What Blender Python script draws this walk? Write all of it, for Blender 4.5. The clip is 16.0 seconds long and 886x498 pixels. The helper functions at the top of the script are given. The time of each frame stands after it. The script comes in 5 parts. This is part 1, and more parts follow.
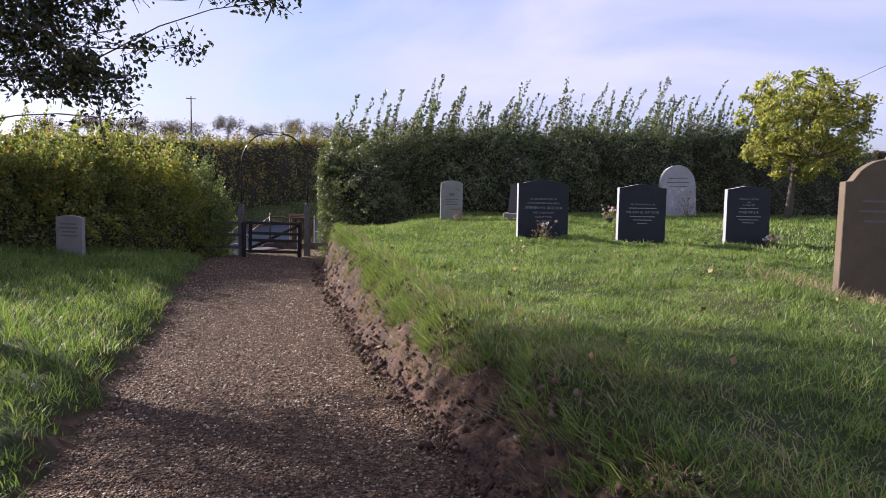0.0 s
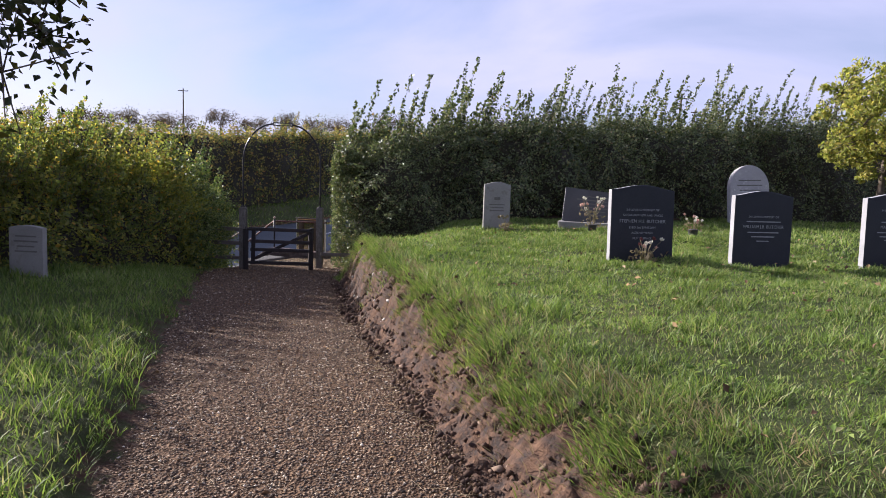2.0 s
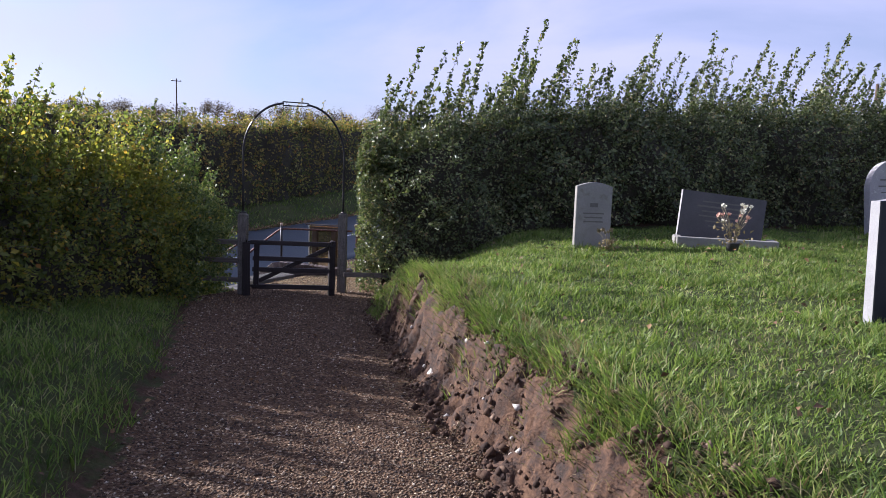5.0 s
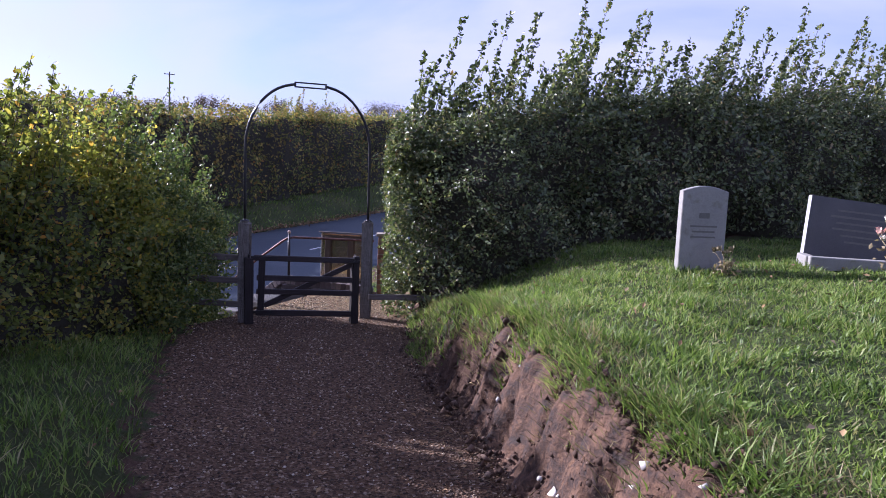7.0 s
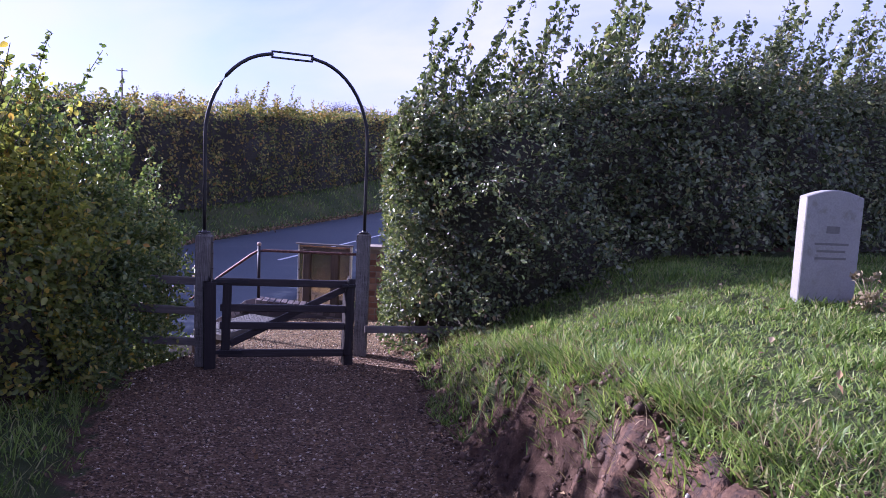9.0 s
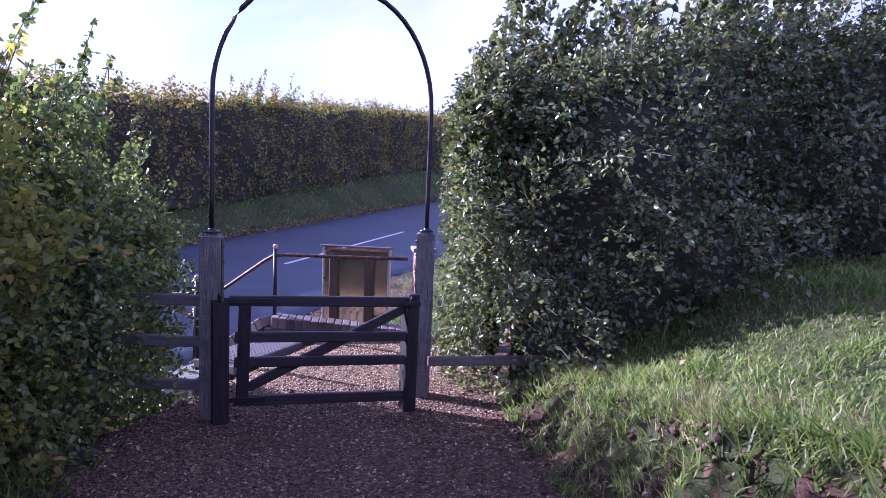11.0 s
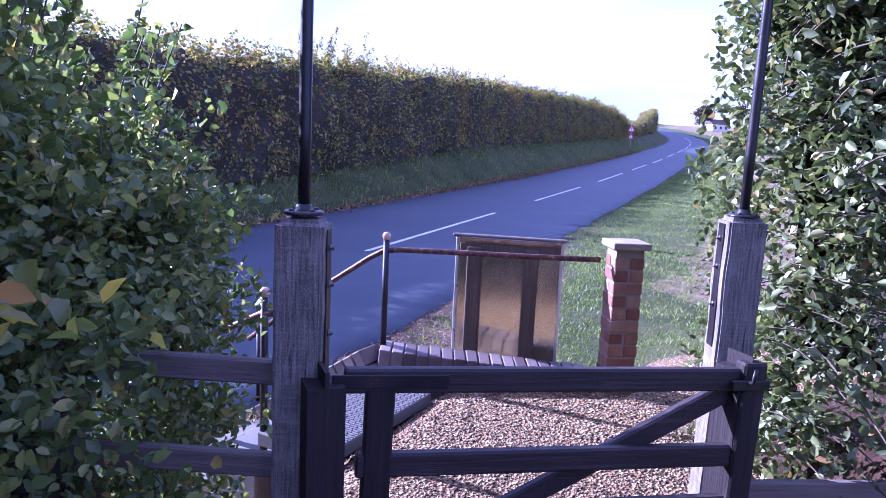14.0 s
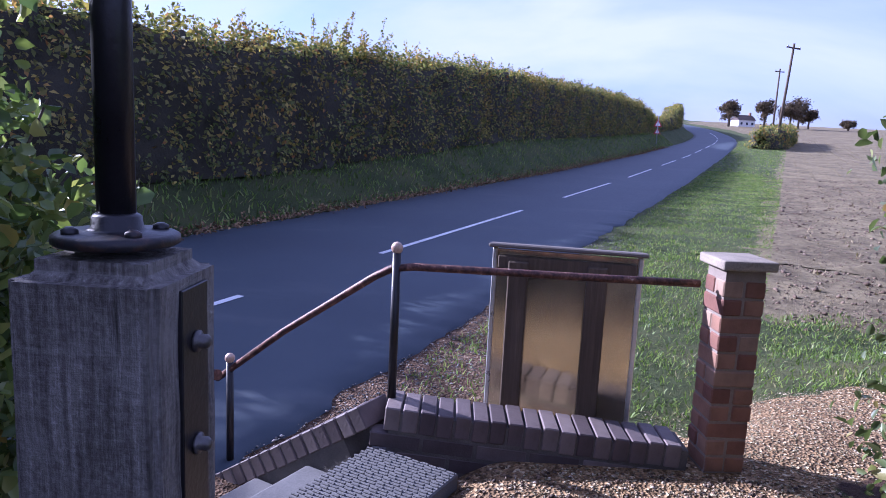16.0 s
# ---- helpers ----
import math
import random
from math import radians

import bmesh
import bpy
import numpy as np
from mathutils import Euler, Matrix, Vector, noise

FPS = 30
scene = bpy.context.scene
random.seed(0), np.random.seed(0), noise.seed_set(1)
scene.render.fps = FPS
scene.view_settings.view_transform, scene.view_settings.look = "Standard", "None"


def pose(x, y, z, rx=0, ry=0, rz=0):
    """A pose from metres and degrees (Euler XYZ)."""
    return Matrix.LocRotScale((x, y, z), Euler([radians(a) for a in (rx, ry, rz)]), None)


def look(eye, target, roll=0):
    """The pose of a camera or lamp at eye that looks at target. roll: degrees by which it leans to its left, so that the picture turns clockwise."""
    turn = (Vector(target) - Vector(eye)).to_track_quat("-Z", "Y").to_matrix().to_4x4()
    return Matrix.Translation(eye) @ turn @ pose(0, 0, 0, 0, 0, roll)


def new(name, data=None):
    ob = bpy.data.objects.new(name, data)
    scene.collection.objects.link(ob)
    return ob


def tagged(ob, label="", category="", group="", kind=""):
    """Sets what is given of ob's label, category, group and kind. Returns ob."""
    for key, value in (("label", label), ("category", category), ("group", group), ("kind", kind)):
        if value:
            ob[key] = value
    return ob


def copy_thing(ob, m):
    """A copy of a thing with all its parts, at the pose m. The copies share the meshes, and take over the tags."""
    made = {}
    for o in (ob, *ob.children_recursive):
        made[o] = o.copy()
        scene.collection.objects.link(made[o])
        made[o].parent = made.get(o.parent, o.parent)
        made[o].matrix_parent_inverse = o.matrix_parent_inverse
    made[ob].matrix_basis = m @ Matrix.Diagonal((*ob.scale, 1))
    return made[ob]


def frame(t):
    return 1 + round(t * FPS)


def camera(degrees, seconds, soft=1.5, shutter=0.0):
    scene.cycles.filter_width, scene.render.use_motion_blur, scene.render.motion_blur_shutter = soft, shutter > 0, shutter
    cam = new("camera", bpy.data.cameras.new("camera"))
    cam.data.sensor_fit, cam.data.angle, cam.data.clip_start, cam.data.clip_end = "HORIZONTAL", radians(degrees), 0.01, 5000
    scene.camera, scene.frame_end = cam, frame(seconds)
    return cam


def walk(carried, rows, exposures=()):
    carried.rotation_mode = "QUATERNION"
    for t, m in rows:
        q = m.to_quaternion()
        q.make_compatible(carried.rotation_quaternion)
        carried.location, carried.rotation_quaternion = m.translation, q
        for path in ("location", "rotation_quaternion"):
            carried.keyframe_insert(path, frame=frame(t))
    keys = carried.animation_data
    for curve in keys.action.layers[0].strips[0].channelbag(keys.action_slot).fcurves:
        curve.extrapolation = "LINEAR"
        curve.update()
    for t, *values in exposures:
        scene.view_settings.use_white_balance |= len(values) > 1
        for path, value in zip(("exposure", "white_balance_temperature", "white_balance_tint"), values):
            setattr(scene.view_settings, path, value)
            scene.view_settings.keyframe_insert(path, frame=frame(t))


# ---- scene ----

# ------------------------------------------------------------------ camera
EXPO, SKY, KELVIN = 1.0, 0.057, 5600.0
cam = camera(66.6, 16.0, soft=0.5)
ROWS = [
    # seconds, x, y, z, turn about x, y, z in degrees
    (0.0, 0.020, -0.014, 2.089, 83.90, -1.50, 0.27),
    (0.5, -0.203, 0.565, 2.102, 83.84, -1.65, 0.16),
    (1.0, -0.434, 1.161, 2.124, 83.72, -1.79, 0.01),
    (1.5, -0.666, 1.703, 2.138, 83.62, -1.89, -0.16),
    (2.0, -0.836, 2.228, 2.142, 83.56, -1.96, -0.32),
    (2.5, -1.021, 2.754, 2.123, 83.48, -1.94, -0.43),
    (3.0, -1.141, 3.275, 2.118, 83.39, -2.00, -0.41),
    (3.5, -1.257, 3.806, 2.117, 83.32, -2.01, -0.41),
    (4.0, -1.422, 4.312, 2.152, 83.22, -2.08, -0.51),
    (6.5, -2.295, 6.795, 2.120, 82.81, -2.30, -1.00),
    (7.0, -2.428, 7.248, 2.130, 82.75, -2.41, -1.15),
    (7.5, -2.599, 7.669, 2.119, 82.81, -2.40, -1.68),
    (8.0, -2.711, 8.135, 2.079, 83.18, -2.35, -3.43),
    (10.5, -3.334, 10.287, 1.932, 82.98, -2.77, -4.98),
    (11.0, -3.492, 10.738, 1.836, 83.13, -2.45, -5.30),
    (11.5, -3.678, 11.215, 1.762, 83.15, -2.65, -5.49),
    (12.0, -3.832, 11.690, 1.686, 82.73, -2.58, -4.88),
    (12.5, -3.964, 12.140, 1.641, 81.91, -2.27, -2.30),
    (13.0, -4.051, 12.536, 1.620, 81.62, -2.30, -1.64),
    (13.5, -4.112, 12.903, 1.597, 81.40, -2.54, -1.01),
    (14.0, -4.172, 13.258, 1.573, 81.24, -2.69, -0.38),
    (14.5, -4.179, 13.593, 1.544, 81.06, -2.95, 0.19),
    (15.0, -4.197, 13.877, 1.509, 80.93, -2.87, 0.66),
    (15.5, -4.221, 14.156, 1.494, 80.92, -2.81, 1.02),
    (16.0, -4.218, 14.400, 1.484, 80.82, -2.79, 1.29),
]
walk(cam, [(t, pose(x, y, z, a, b, c)) for t, x, y, z, a, b, c in ROWS],
     exposures=[(0.0, EXPO + 0.3, KELVIN + 100, 21.0), (4.0, EXPO + 0.15, KELVIN - 50, 19.0), (8.0, EXPO + 0.44, KELVIN - 650, 39.0), (11.0, EXPO + 0.85, KELVIN - 850, 54.0),
                (12.5, EXPO + 1.15, KELVIN - 1150, 55.0), (14.5, EXPO + 1.2, KELVIN - 1200, 53.0), (15.1, EXPO + 1.3, KELVIN - 1150, 50.0), (16.0, EXPO + 0.5, KELVIN - 950, 35.0)])

# ------------------------------------------------------------------ light
SUN_AZ, SUN_EL = 65.0, 25.0     # degrees to the left of +y, and above the horizon
sun_dir = Vector((-math.sin(radians(SUN_AZ)) * math.cos(radians(SUN_EL)),
                  math.cos(radians(SUN_AZ)) * math.cos(radians(SUN_EL)), math.sin(radians(SUN_EL))))
sun = new("sun", bpy.data.lights.new("sun", "SUN"))
sun.data.energy, sun.data.angle, sun.data.color = 5.0, radians(0.6), (1.0, 0.89, 0.71)
sun.matrix_world = look((0, 0, 30), Vector((0, 0, 30)) - sun_dir)


def build_world():
    w = bpy.data.worlds.new("sky")
    w.use_nodes = True
    scene.world = w
    nt = w.node_tree
    nt.nodes.clear()
    out = nt.nodes.new("ShaderNodeOutputWorld")
    bg = nt.nodes.new("ShaderNodeBackground")
    sky = nt.nodes.new("ShaderNodeTexSky")
    sky.sky_type, sky.sun_disc = "NISHITA", False
    sky.sun_elevation = radians(SUN_EL)
    sky.sun_rotation = radians(-SUN_AZ)
    sky.air_density, sky.dust_density, sky.ozone_density = 1.0, 1.5, 3.0
    tc = nt.nodes.new("ShaderNodeTexCoord")
    mp = nt.nodes.new("ShaderNodeMapping")
    mp.inputs["Scale"].default_value = (1.0, 1.3, 2.6)
    mp.inputs["Rotation"].default_value = (0.12, 0.1, 0.5)
    nz = nt.nodes.new("ShaderNodeTexNoise")
    nz.inputs["Scale"].default_value, nz.inputs["Detail"].default_value = 1.7, 7.0
    nz.inputs["Roughness"].default_value, nz.inputs["Distortion"].default_value = 0.52, 0.5
    rp = nt.nodes.new("ShaderNodeMapRange")
    rp.inputs["From Min"].default_value, rp.inputs["From Max"].default_value = 0.36, 0.64
    rp.inputs["To Min"].default_value, rp.inputs["To Max"].default_value = 0.24, 0.90
    mix = nt.nodes.new("ShaderNodeMix")
    mix.data_type = "RGBA"
    bright = nt.nodes.new("ShaderNodeRGB")
    bright.outputs[0].default_value = (6.3, 6.0, 7.2, 1)
    nt.links.new(tc.outputs["Generated"], mp.inputs["Vector"])
    nt.links.new(mp.outputs[0], nz.inputs["Vector"])
    nt.links.new(nz.outputs[0], rp.inputs["Value"])
    nt.links.new(rp.outputs[0], mix.inputs["Factor"])
    nt.links.new(sky.outputs[0], mix.inputs["A"])
    nt.links.new(bright.outputs[0], mix.inputs["B"])
    nt.links.new(mix.outputs["Result"], bg.inputs["Color"])
    bg.inputs["Strength"].default_value = SKY
    nt.links.new(bg.outputs[0], out.inputs["Surface"])


build_world()

# ------------------------------------------------------------------ materials


def material(name):
    m = bpy.data.materials.new(name)
    m.use_nodes = True
    nt = m.node_tree
    b = nt.nodes["Principled BSDF"]
    return m, nt, b


def node(nt, kind, **values):
    n = nt.nodes.new(kind)
    for k, v in values.items():
        n.inputs[k.replace("_", " ")].default_value = v
    return n


def coords(nt, scale=1.0, stretch=(1, 1, 1), which="Object"):
    tc = nt.nodes.new("ShaderNodeTexCoord")
    mp = nt.nodes.new("ShaderNodeMapping")
    mp.inputs["Scale"].default_value = [scale * s for s in stretch]
    nt.links.new(tc.outputs[which], mp.inputs["Vector"])
    return mp.outputs[0]


def noise_tex(nt, vec, scale, detail=5.0, rough=0.6):
    n = node(nt, "ShaderNodeTexNoise", Scale=scale, Detail=detail, Roughness=rough)
    nt.links.new(vec, n.inputs["Vector"])
    return n.outputs[0]


def ramp(nt, fac, stops):
    r = nt.nodes.new("ShaderNodeValToRGB")
    e = r.color_ramp.elements
    while len(e) < len(stops):
        e.new(0.5)
    for el, (p, c) in zip(e, stops):
        el.position, el.color = p, (*c, 1)
    nt.links.new(fac, r.inputs[0])
    return r.outputs[0]


def blend(nt, fac, a, b, how="MIX"):
    m = nt.nodes.new("ShaderNodeMix")
    m.data_type, m.blend_type = "RGBA", how
    for sock, v in (("Factor", fac), ("A", a), ("B", b)):
        if isinstance(v, (int, float)):
            m.inputs[sock].default_value = v
        elif isinstance(v, tuple):
            m.inputs[sock].default_value = (*v, 1)
        else:
            nt.links.new(v, m.inputs[sock])
    return m.outputs["Result"]


def span(nt, v, a, b, c=0.0, d=1.0):
    r = nt.nodes.new("ShaderNodeMapRange")
    for k, x in (("From Min", a), ("From Max", b), ("To Min", c), ("To Max", d)):
        r.inputs[k].default_value = x
    nt.links.new(v, r.inputs["Value"])
    return r.outputs[0]


def bump(nt, b, height, strength=0.5, distance=0.01):
    n = nt.nodes.new("ShaderNodeBump")
    n.inputs["Strength"].default_value, n.inputs["Distance"].default_value = strength, distance
    nt.links.new(height, n.inputs["Height"])
    nt.links.new(n.outputs[0], b.inputs["Normal"])


def attribute(nt, name):
    a = nt.nodes.new("ShaderNodeAttribute")
    a.attribute_name = name
    return a.outputs["Fac"]


def island(nt):
    return nt.nodes.new("ShaderNodeNewGeometry").outputs["Random Per Island"]


def plain(name, stops, scale=8.0, rough=0.7, metal=0.0, grain=60.0, relief=0.3, depth=0.004, stretch=(1, 1, 1), which="Object", spec=0.5):
    """A surface with broad stains and fine grain between the colours of stops."""
    m, nt, b = material(name)
    v = coords(nt, 1.0, stretch, which)
    big, fine = noise_tex(nt, v, scale), noise_tex(nt, v, grain, 3.0)
    col = ramp(nt, blend(nt, 0.35, big, fine), stops)
    nt.links.new(col, b.inputs["Base Color"])
    nt.links.new(span(nt, big, 0.3, 0.7, max(0.05, rough - 0.12), min(1, rough + 0.12)), b.inputs["Roughness"])
    b.inputs["Metallic"].default_value = metal
    b.inputs["Specular IOR Level"].default_value = spec
    bump(nt, b, fine, relief, depth)
    return m


def leafy(name, stops, through_light=0.35, rough=0.45, spec=0.4, patch=None):
    """Leaves: each its own tint, with some light passing through."""
    m, nt, b = material(name)
    col = ramp(nt, island(nt), stops)
    v = coords(nt)
    col = blend(nt, span(nt, noise_tex(nt, v, 1.3, 2.0), 0.35, 0.65), blend(nt, 1.0, col, (0.62, 0.66, 0.6), "MULTIPLY"), col)
    if patch:
        col = blend(nt, span(nt, noise_tex(nt, v, 0.55, 4.0, 0.65), 0.5, 0.66, 0, 0.75), col, blend(nt, 0.5, col, patch))
    nt.links.new(col, b.inputs["Base Color"])
    b.inputs["Roughness"].default_value = rough
    b.inputs["Specular IOR Level"].default_value = spec
    tr = nt.nodes.new("ShaderNodeBsdfTranslucent")
    nt.links.new(blend(nt, 1.0, col, (1.05, 1.1, 0.68), "MULTIPLY"), tr.inputs["Color"])
    mx = nt.nodes.new("ShaderNodeMixShader")
    mx.inputs[0].default_value = through_light
    nt.links.new(b.outputs[0], mx.inputs[1])
    nt.links.new(tr.outputs[0], mx.inputs[2])
    nt.links.new(mx.outputs[0], nt.nodes["Material Output"].inputs["Surface"])
    return m


def ground_material():
    m, nt, b = material("ground_surface")
    v = coords(nt)
    n1, n2, n3 = noise_tex(nt, v, 0.7), noise_tex(nt, v, 6.0), noise_tex(nt, v, 45.0, 3.0)
    turf = ramp(nt, blend(nt, 0.4, n1, n3), [(0.3, (0.03, 0.042, 0.013)), (0.5, (0.062, 0.078, 0.024)), (0.7, (0.12, 0.11, 0.048))])
    crumb = noise_tex(nt, v, 17.0, 9.0, 0.78)
    soil = ramp(nt, blend(nt, 0.6, n2, crumb), [(0.34, (0.022, 0.013, 0.009)), (0.47, (0.07, 0.039, 0.025)), (0.56, (0.115, 0.068, 0.044)), (0.7, (0.19, 0.125, 0.085))])
    vor = node(nt, "ShaderNodeTexVoronoi", Scale=62.0, Randomness=1.0)
    nt.links.new(v, vor.inputs["Vector"])
    stone = ramp(nt, vor.outputs["Color"], [(0.1, (0.03, 0.017, 0.009)), (0.45, (0.10, 0.059, 0.031)), (0.75, (0.175, 0.108, 0.06)), (0.97, (0.38, 0.30, 0.22))])
    stone = blend(nt, span(nt, n1, 0.3, 0.7, 0.0, 0.5), stone, (0.075, 0.045, 0.03))
    tan = blend(nt, 1.0, stone, (2.0, 2.15, 1.85), "MULTIPLY")
    stone = blend(nt, attribute(nt, "shingle"), stone, tan)
    field = ramp(nt, blend(nt, 0.5, n2, n1), [(0.34, (0.08, 0.06, 0.034)), (0.48, (0.155, 0.125, 0.07)), (0.6, (0.25, 0.205, 0.115)), (0.7, (0.20, 0.19, 0.085))])
    rough_edge = span(nt, n2, 0.3, 0.7, -0.35, 0.35)

    def mask(name):
        s = nt.nodes.new("ShaderNodeMath")
        nt.links.new(attribute(nt, name), s.inputs[0])
        nt.links.new(rough_edge, s.inputs[1])
        return span(nt, s.outputs[0], 0.35, 0.65)

    col = blend(nt, mask("soil"), turf, soil)
    col = blend(nt, mask("gravel"), col, stone)
    col = blend(nt, mask("field"), col, field)
    nt.links.new(col, b.inputs["Base Color"])
    b.inputs["Roughness"].default_value = 0.9
    b.inputs["Specular IOR Level"].default_value = 0.2
    h = blend(nt, mask("gravel"), blend(nt, 1.0, crumb, (3.0, 3.0, 3.0), "MULTIPLY"), vor.outputs["Distance"])
    bump(nt, b, h, 1.0, 0.02)
    return m


def asphalt_material():
    m, nt, b = material("asphalt")
    v = coords(nt)
    n1, n2 = noise_tex(nt, v, 0.35), noise_tex(nt, v, 150.0, 2.0)
    streak = noise_tex(nt, coords(nt, 1.0, (0.25, 0.9, 1)), 1.6, 6.0)
    col = ramp(nt, blend(nt, 0.35, n1, n2), [(0.3, (0.017, 0.028, 0.042)), (0.55, (0.029, 0.044, 0.060)), (0.75, (0.060, 0.073, 0.082))])
    col = blend(nt, span(nt, streak, 0.58, 0.74, 0, 0.16), col, (0.17, 0.165, 0.16))
    nt.links.new(col, b.inputs["Base Color"])
    b.inputs["Roughness"].default_value = 0.62
    bump(nt, b, n2, 0.4, 0.004)
    return m


def timber(name, stops, along=2, rough=0.75):
    """Weathered wood, with its grain along one axis."""
    m, nt, b = material(name)
    st = [14.0, 14.0, 14.0]
    st[along] = 0.5
    v = coords(nt, 1.0, st)
    g = noise_tex(nt, v, 4.0, 8.0, 0.65)
    big = noise_tex(nt, coords(nt), 3.0)
    col = ramp(nt, blend(nt, 0.4, g, big), stops)
    nt.links.new(col, b.inputs["Base Color"])
    b.inputs["Roughness"].default_value = rough
    b.inputs["Specular IOR Level"].default_value = 0.25
    bump(nt, b, g, 0.9, 0.006)
    return m


def silvered_oak():
    """Old oak gone silver: fine grain, dark checks along it, pale worn patches and saw marks across."""
    m, nt, b = material("weathered_oak")
    v = coords(nt)
    g = noise_tex(nt, coords(nt, 1.0, (34.0, 34.0, 1.6)), 4.0, 9.0, 0.7)
    check = noise_tex(nt, coords(nt, 1.0, (26.0, 26.0, 1.1)), 2.2, 4.0, 0.55)
    saw = noise_tex(nt, coords(nt, 1.0, (3.0, 3.0, 60.0)), 1.5, 4.0, 0.6)
    worn, fine = noise_tex(nt, v, 7.0, 6.0, 0.65), noise_tex(nt, v, 190.0, 3.0)
    col = ramp(nt, blend(nt, 0.3, g, fine), [(0.32, (0.045, 0.04, 0.036)), (0.46, (0.115, 0.103, 0.09)), (0.58, (0.20, 0.184, 0.163)), (0.72, (0.38, 0.36, 0.325))])
    col = blend(nt, span(nt, worn, 0.52, 0.68, 0, 0.5), col, (0.27, 0.255, 0.23))
    col = blend(nt, span(nt, check, 0.30, 0.40, 0.85, 0.0), col, (0.016, 0.013, 0.011))
    col = blend(nt, span(nt, saw, 0.56, 0.66, 0, 0.3), col, (0.25, 0.235, 0.21))
    nt.links.new(col, b.inputs["Base Color"])
    b.inputs["Roughness"].default_value = 0.85
    b.inputs["Specular IOR Level"].default_value = 0.2
    h = blend(nt, 0.5, blend(nt, 0.4, g, fine), blend(nt, 0.5, span(nt, check, 0.30, 0.42), saw))
    bump(nt, b, h, 1.0, 0.008)
    return m


def engraved_stone(name, stops, rough, lichen=None, amount=0.0, spec=0.4):
    m, nt, b = material(name)
    v = coords(nt)
    big, fine = noise_tex(nt, v, 3.0), noise_tex(nt, v, 130.0, 2.0)
    col = ramp(nt, blend(nt, 0.5, big, fine), stops)
    if lichen:
        spots = noise_tex(nt, v, 9.0, 6.0, 0.7)
        col = blend(nt, span(nt, spots, 0.56, 0.66, 0, amount), col, lichen)
    nt.links.new(col, b.inputs["Base Color"])
    b.inputs["Roughness"].default_value = rough
    b.inputs["Specular IOR Level"].default_value = spec
    bump(nt, b, fine, 0.25, 0.003)
    return m


M_GROUND = ground_material()
M_ASPHALT = asphalt_material()
M_LINE = plain("road_paint", [(0.3, (0.5, 0.5, 0.5)), (0.6, (0.78, 0.78, 0.76))], 5.0, 0.7, grain=90)
M_HEDGE_R = leafy("hedge_leaf_green", [(0.0, (0.07, 0.095, 0.036)), (0.5, (0.135, 0.172, 0.064)), (0.82, (0.235, 0.27, 0.115)), (0.96, (0.40, 0.38, 0.17)), (1.0, (0.32, 0.20, 0.09))], 0.34, 0.36, 0.65)
M_HEDGE_L = leafy("hedge_leaf_mixed", [(0.0, (0.12, 0.155, 0.045)), (0.52, (0.215, 0.26, 0.07)), (0.8, (0.36, 0.355, 0.09)), (0.94, (0.60, 0.46, 0.08)), (1.0, (0.46, 0.22, 0.05))], 0.58, 0.42, 0.4, (0.48, 0.44, 0.06))
M_HEDGE_G = leafy("hedge_leaf_dark", [(0.0, (0.08, 0.125, 0.04)), (0.5, (0.155, 0.215, 0.062)), (0.84, (0.28, 0.32, 0.09)), (0.97, (0.40, 0.38, 0.12)), (1.0, (0.45, 0.30, 0.07))], 0.42, 0.4, 0.5)
M_HEDGE_F = leafy("hedge_leaf_autumn", [(0.0, (0.14, 0.165, 0.06)), (0.45, (0.20, 0.225, 0.08)), (0.72, (0.33, 0.29, 0.10)), (0.86, (0.60, 0.48, 0.13)), (1.0, (0.38, 0.17, 0.07))], 0.40, 0.6, 0.2, (0.36, 0.19, 0.06))
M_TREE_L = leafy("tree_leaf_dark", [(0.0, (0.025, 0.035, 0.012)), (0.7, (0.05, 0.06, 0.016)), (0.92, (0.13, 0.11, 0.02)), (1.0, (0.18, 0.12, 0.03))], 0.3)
M_TREE_Y = leafy("tree_leaf_yellow", [(0.0, (0.22, 0.26, 0.06)), (0.5, (0.40, 0.41, 0.10)), (0.85, (0.58, 0.52, 0.14)), (1.0, (0.60, 0.46, 0.12))], 0.58)
M_FARLEAF = leafy("far_leaf", [(0.0, (0.07, 0.058, 0.045)), (0.6, (0.12, 0.09, 0.065)), (1.0, (0.18, 0.12, 0.07))], 0.25, 0.8, 0.1)
M_GRASS = leafy("grass_blade", [(0.0, (0.075, 0.13, 0.03)), (0.5, (0.20, 0.29, 0.06)), (0.85, (0.31, 0.385, 0.105)), (0.93, (0.36, 0.34, 0.16)), (1.0, (0.44, 0.38, 0.22))], 0.44, 0.5, 0.35)
M_STRAW = leafy("dry_grass", [(0.0, (0.20, 0.15, 0.09)), (0.6, (0.33, 0.26, 0.16)), (1.0, (0.45, 0.36, 0.24))], 0.3, 0.7, 0.2)
M_BARK = plain("bark", [(0.3, (0.05, 0.038, 0.028)), (0.7, (0.13, 0.10, 0.075))], 6.0, 0.9, grain=40, relief=0.7, depth=0.01)
# Near-black shell inside the hedges: the shade among the twigs, put into colour.
M_SHADE_CORE = plain("twig_shade", [(0.3, (0.024, 0.023, 0.014)), (0.7, (0.06, 0.052, 0.032))], 5.0, 0.95, grain=30, relief=0.9, depth=0.03)
M_OAK = silvered_oak()
M_DARKWOOD = timber("dark_stained_wood", [(0.3, (0.018, 0.014, 0.014)), (0.55, (0.035, 0.027, 0.026)), (0.75, (0.085, 0.07, 0.065))], 0, 0.5)
M_DARKPOST = timber("dark_stained_post", [(0.3, (0.012, 0.009, 0.009)), (0.55, (0.024, 0.019, 0.019)), (0.75, (0.055, 0.046, 0.043))], 2, 0.62)
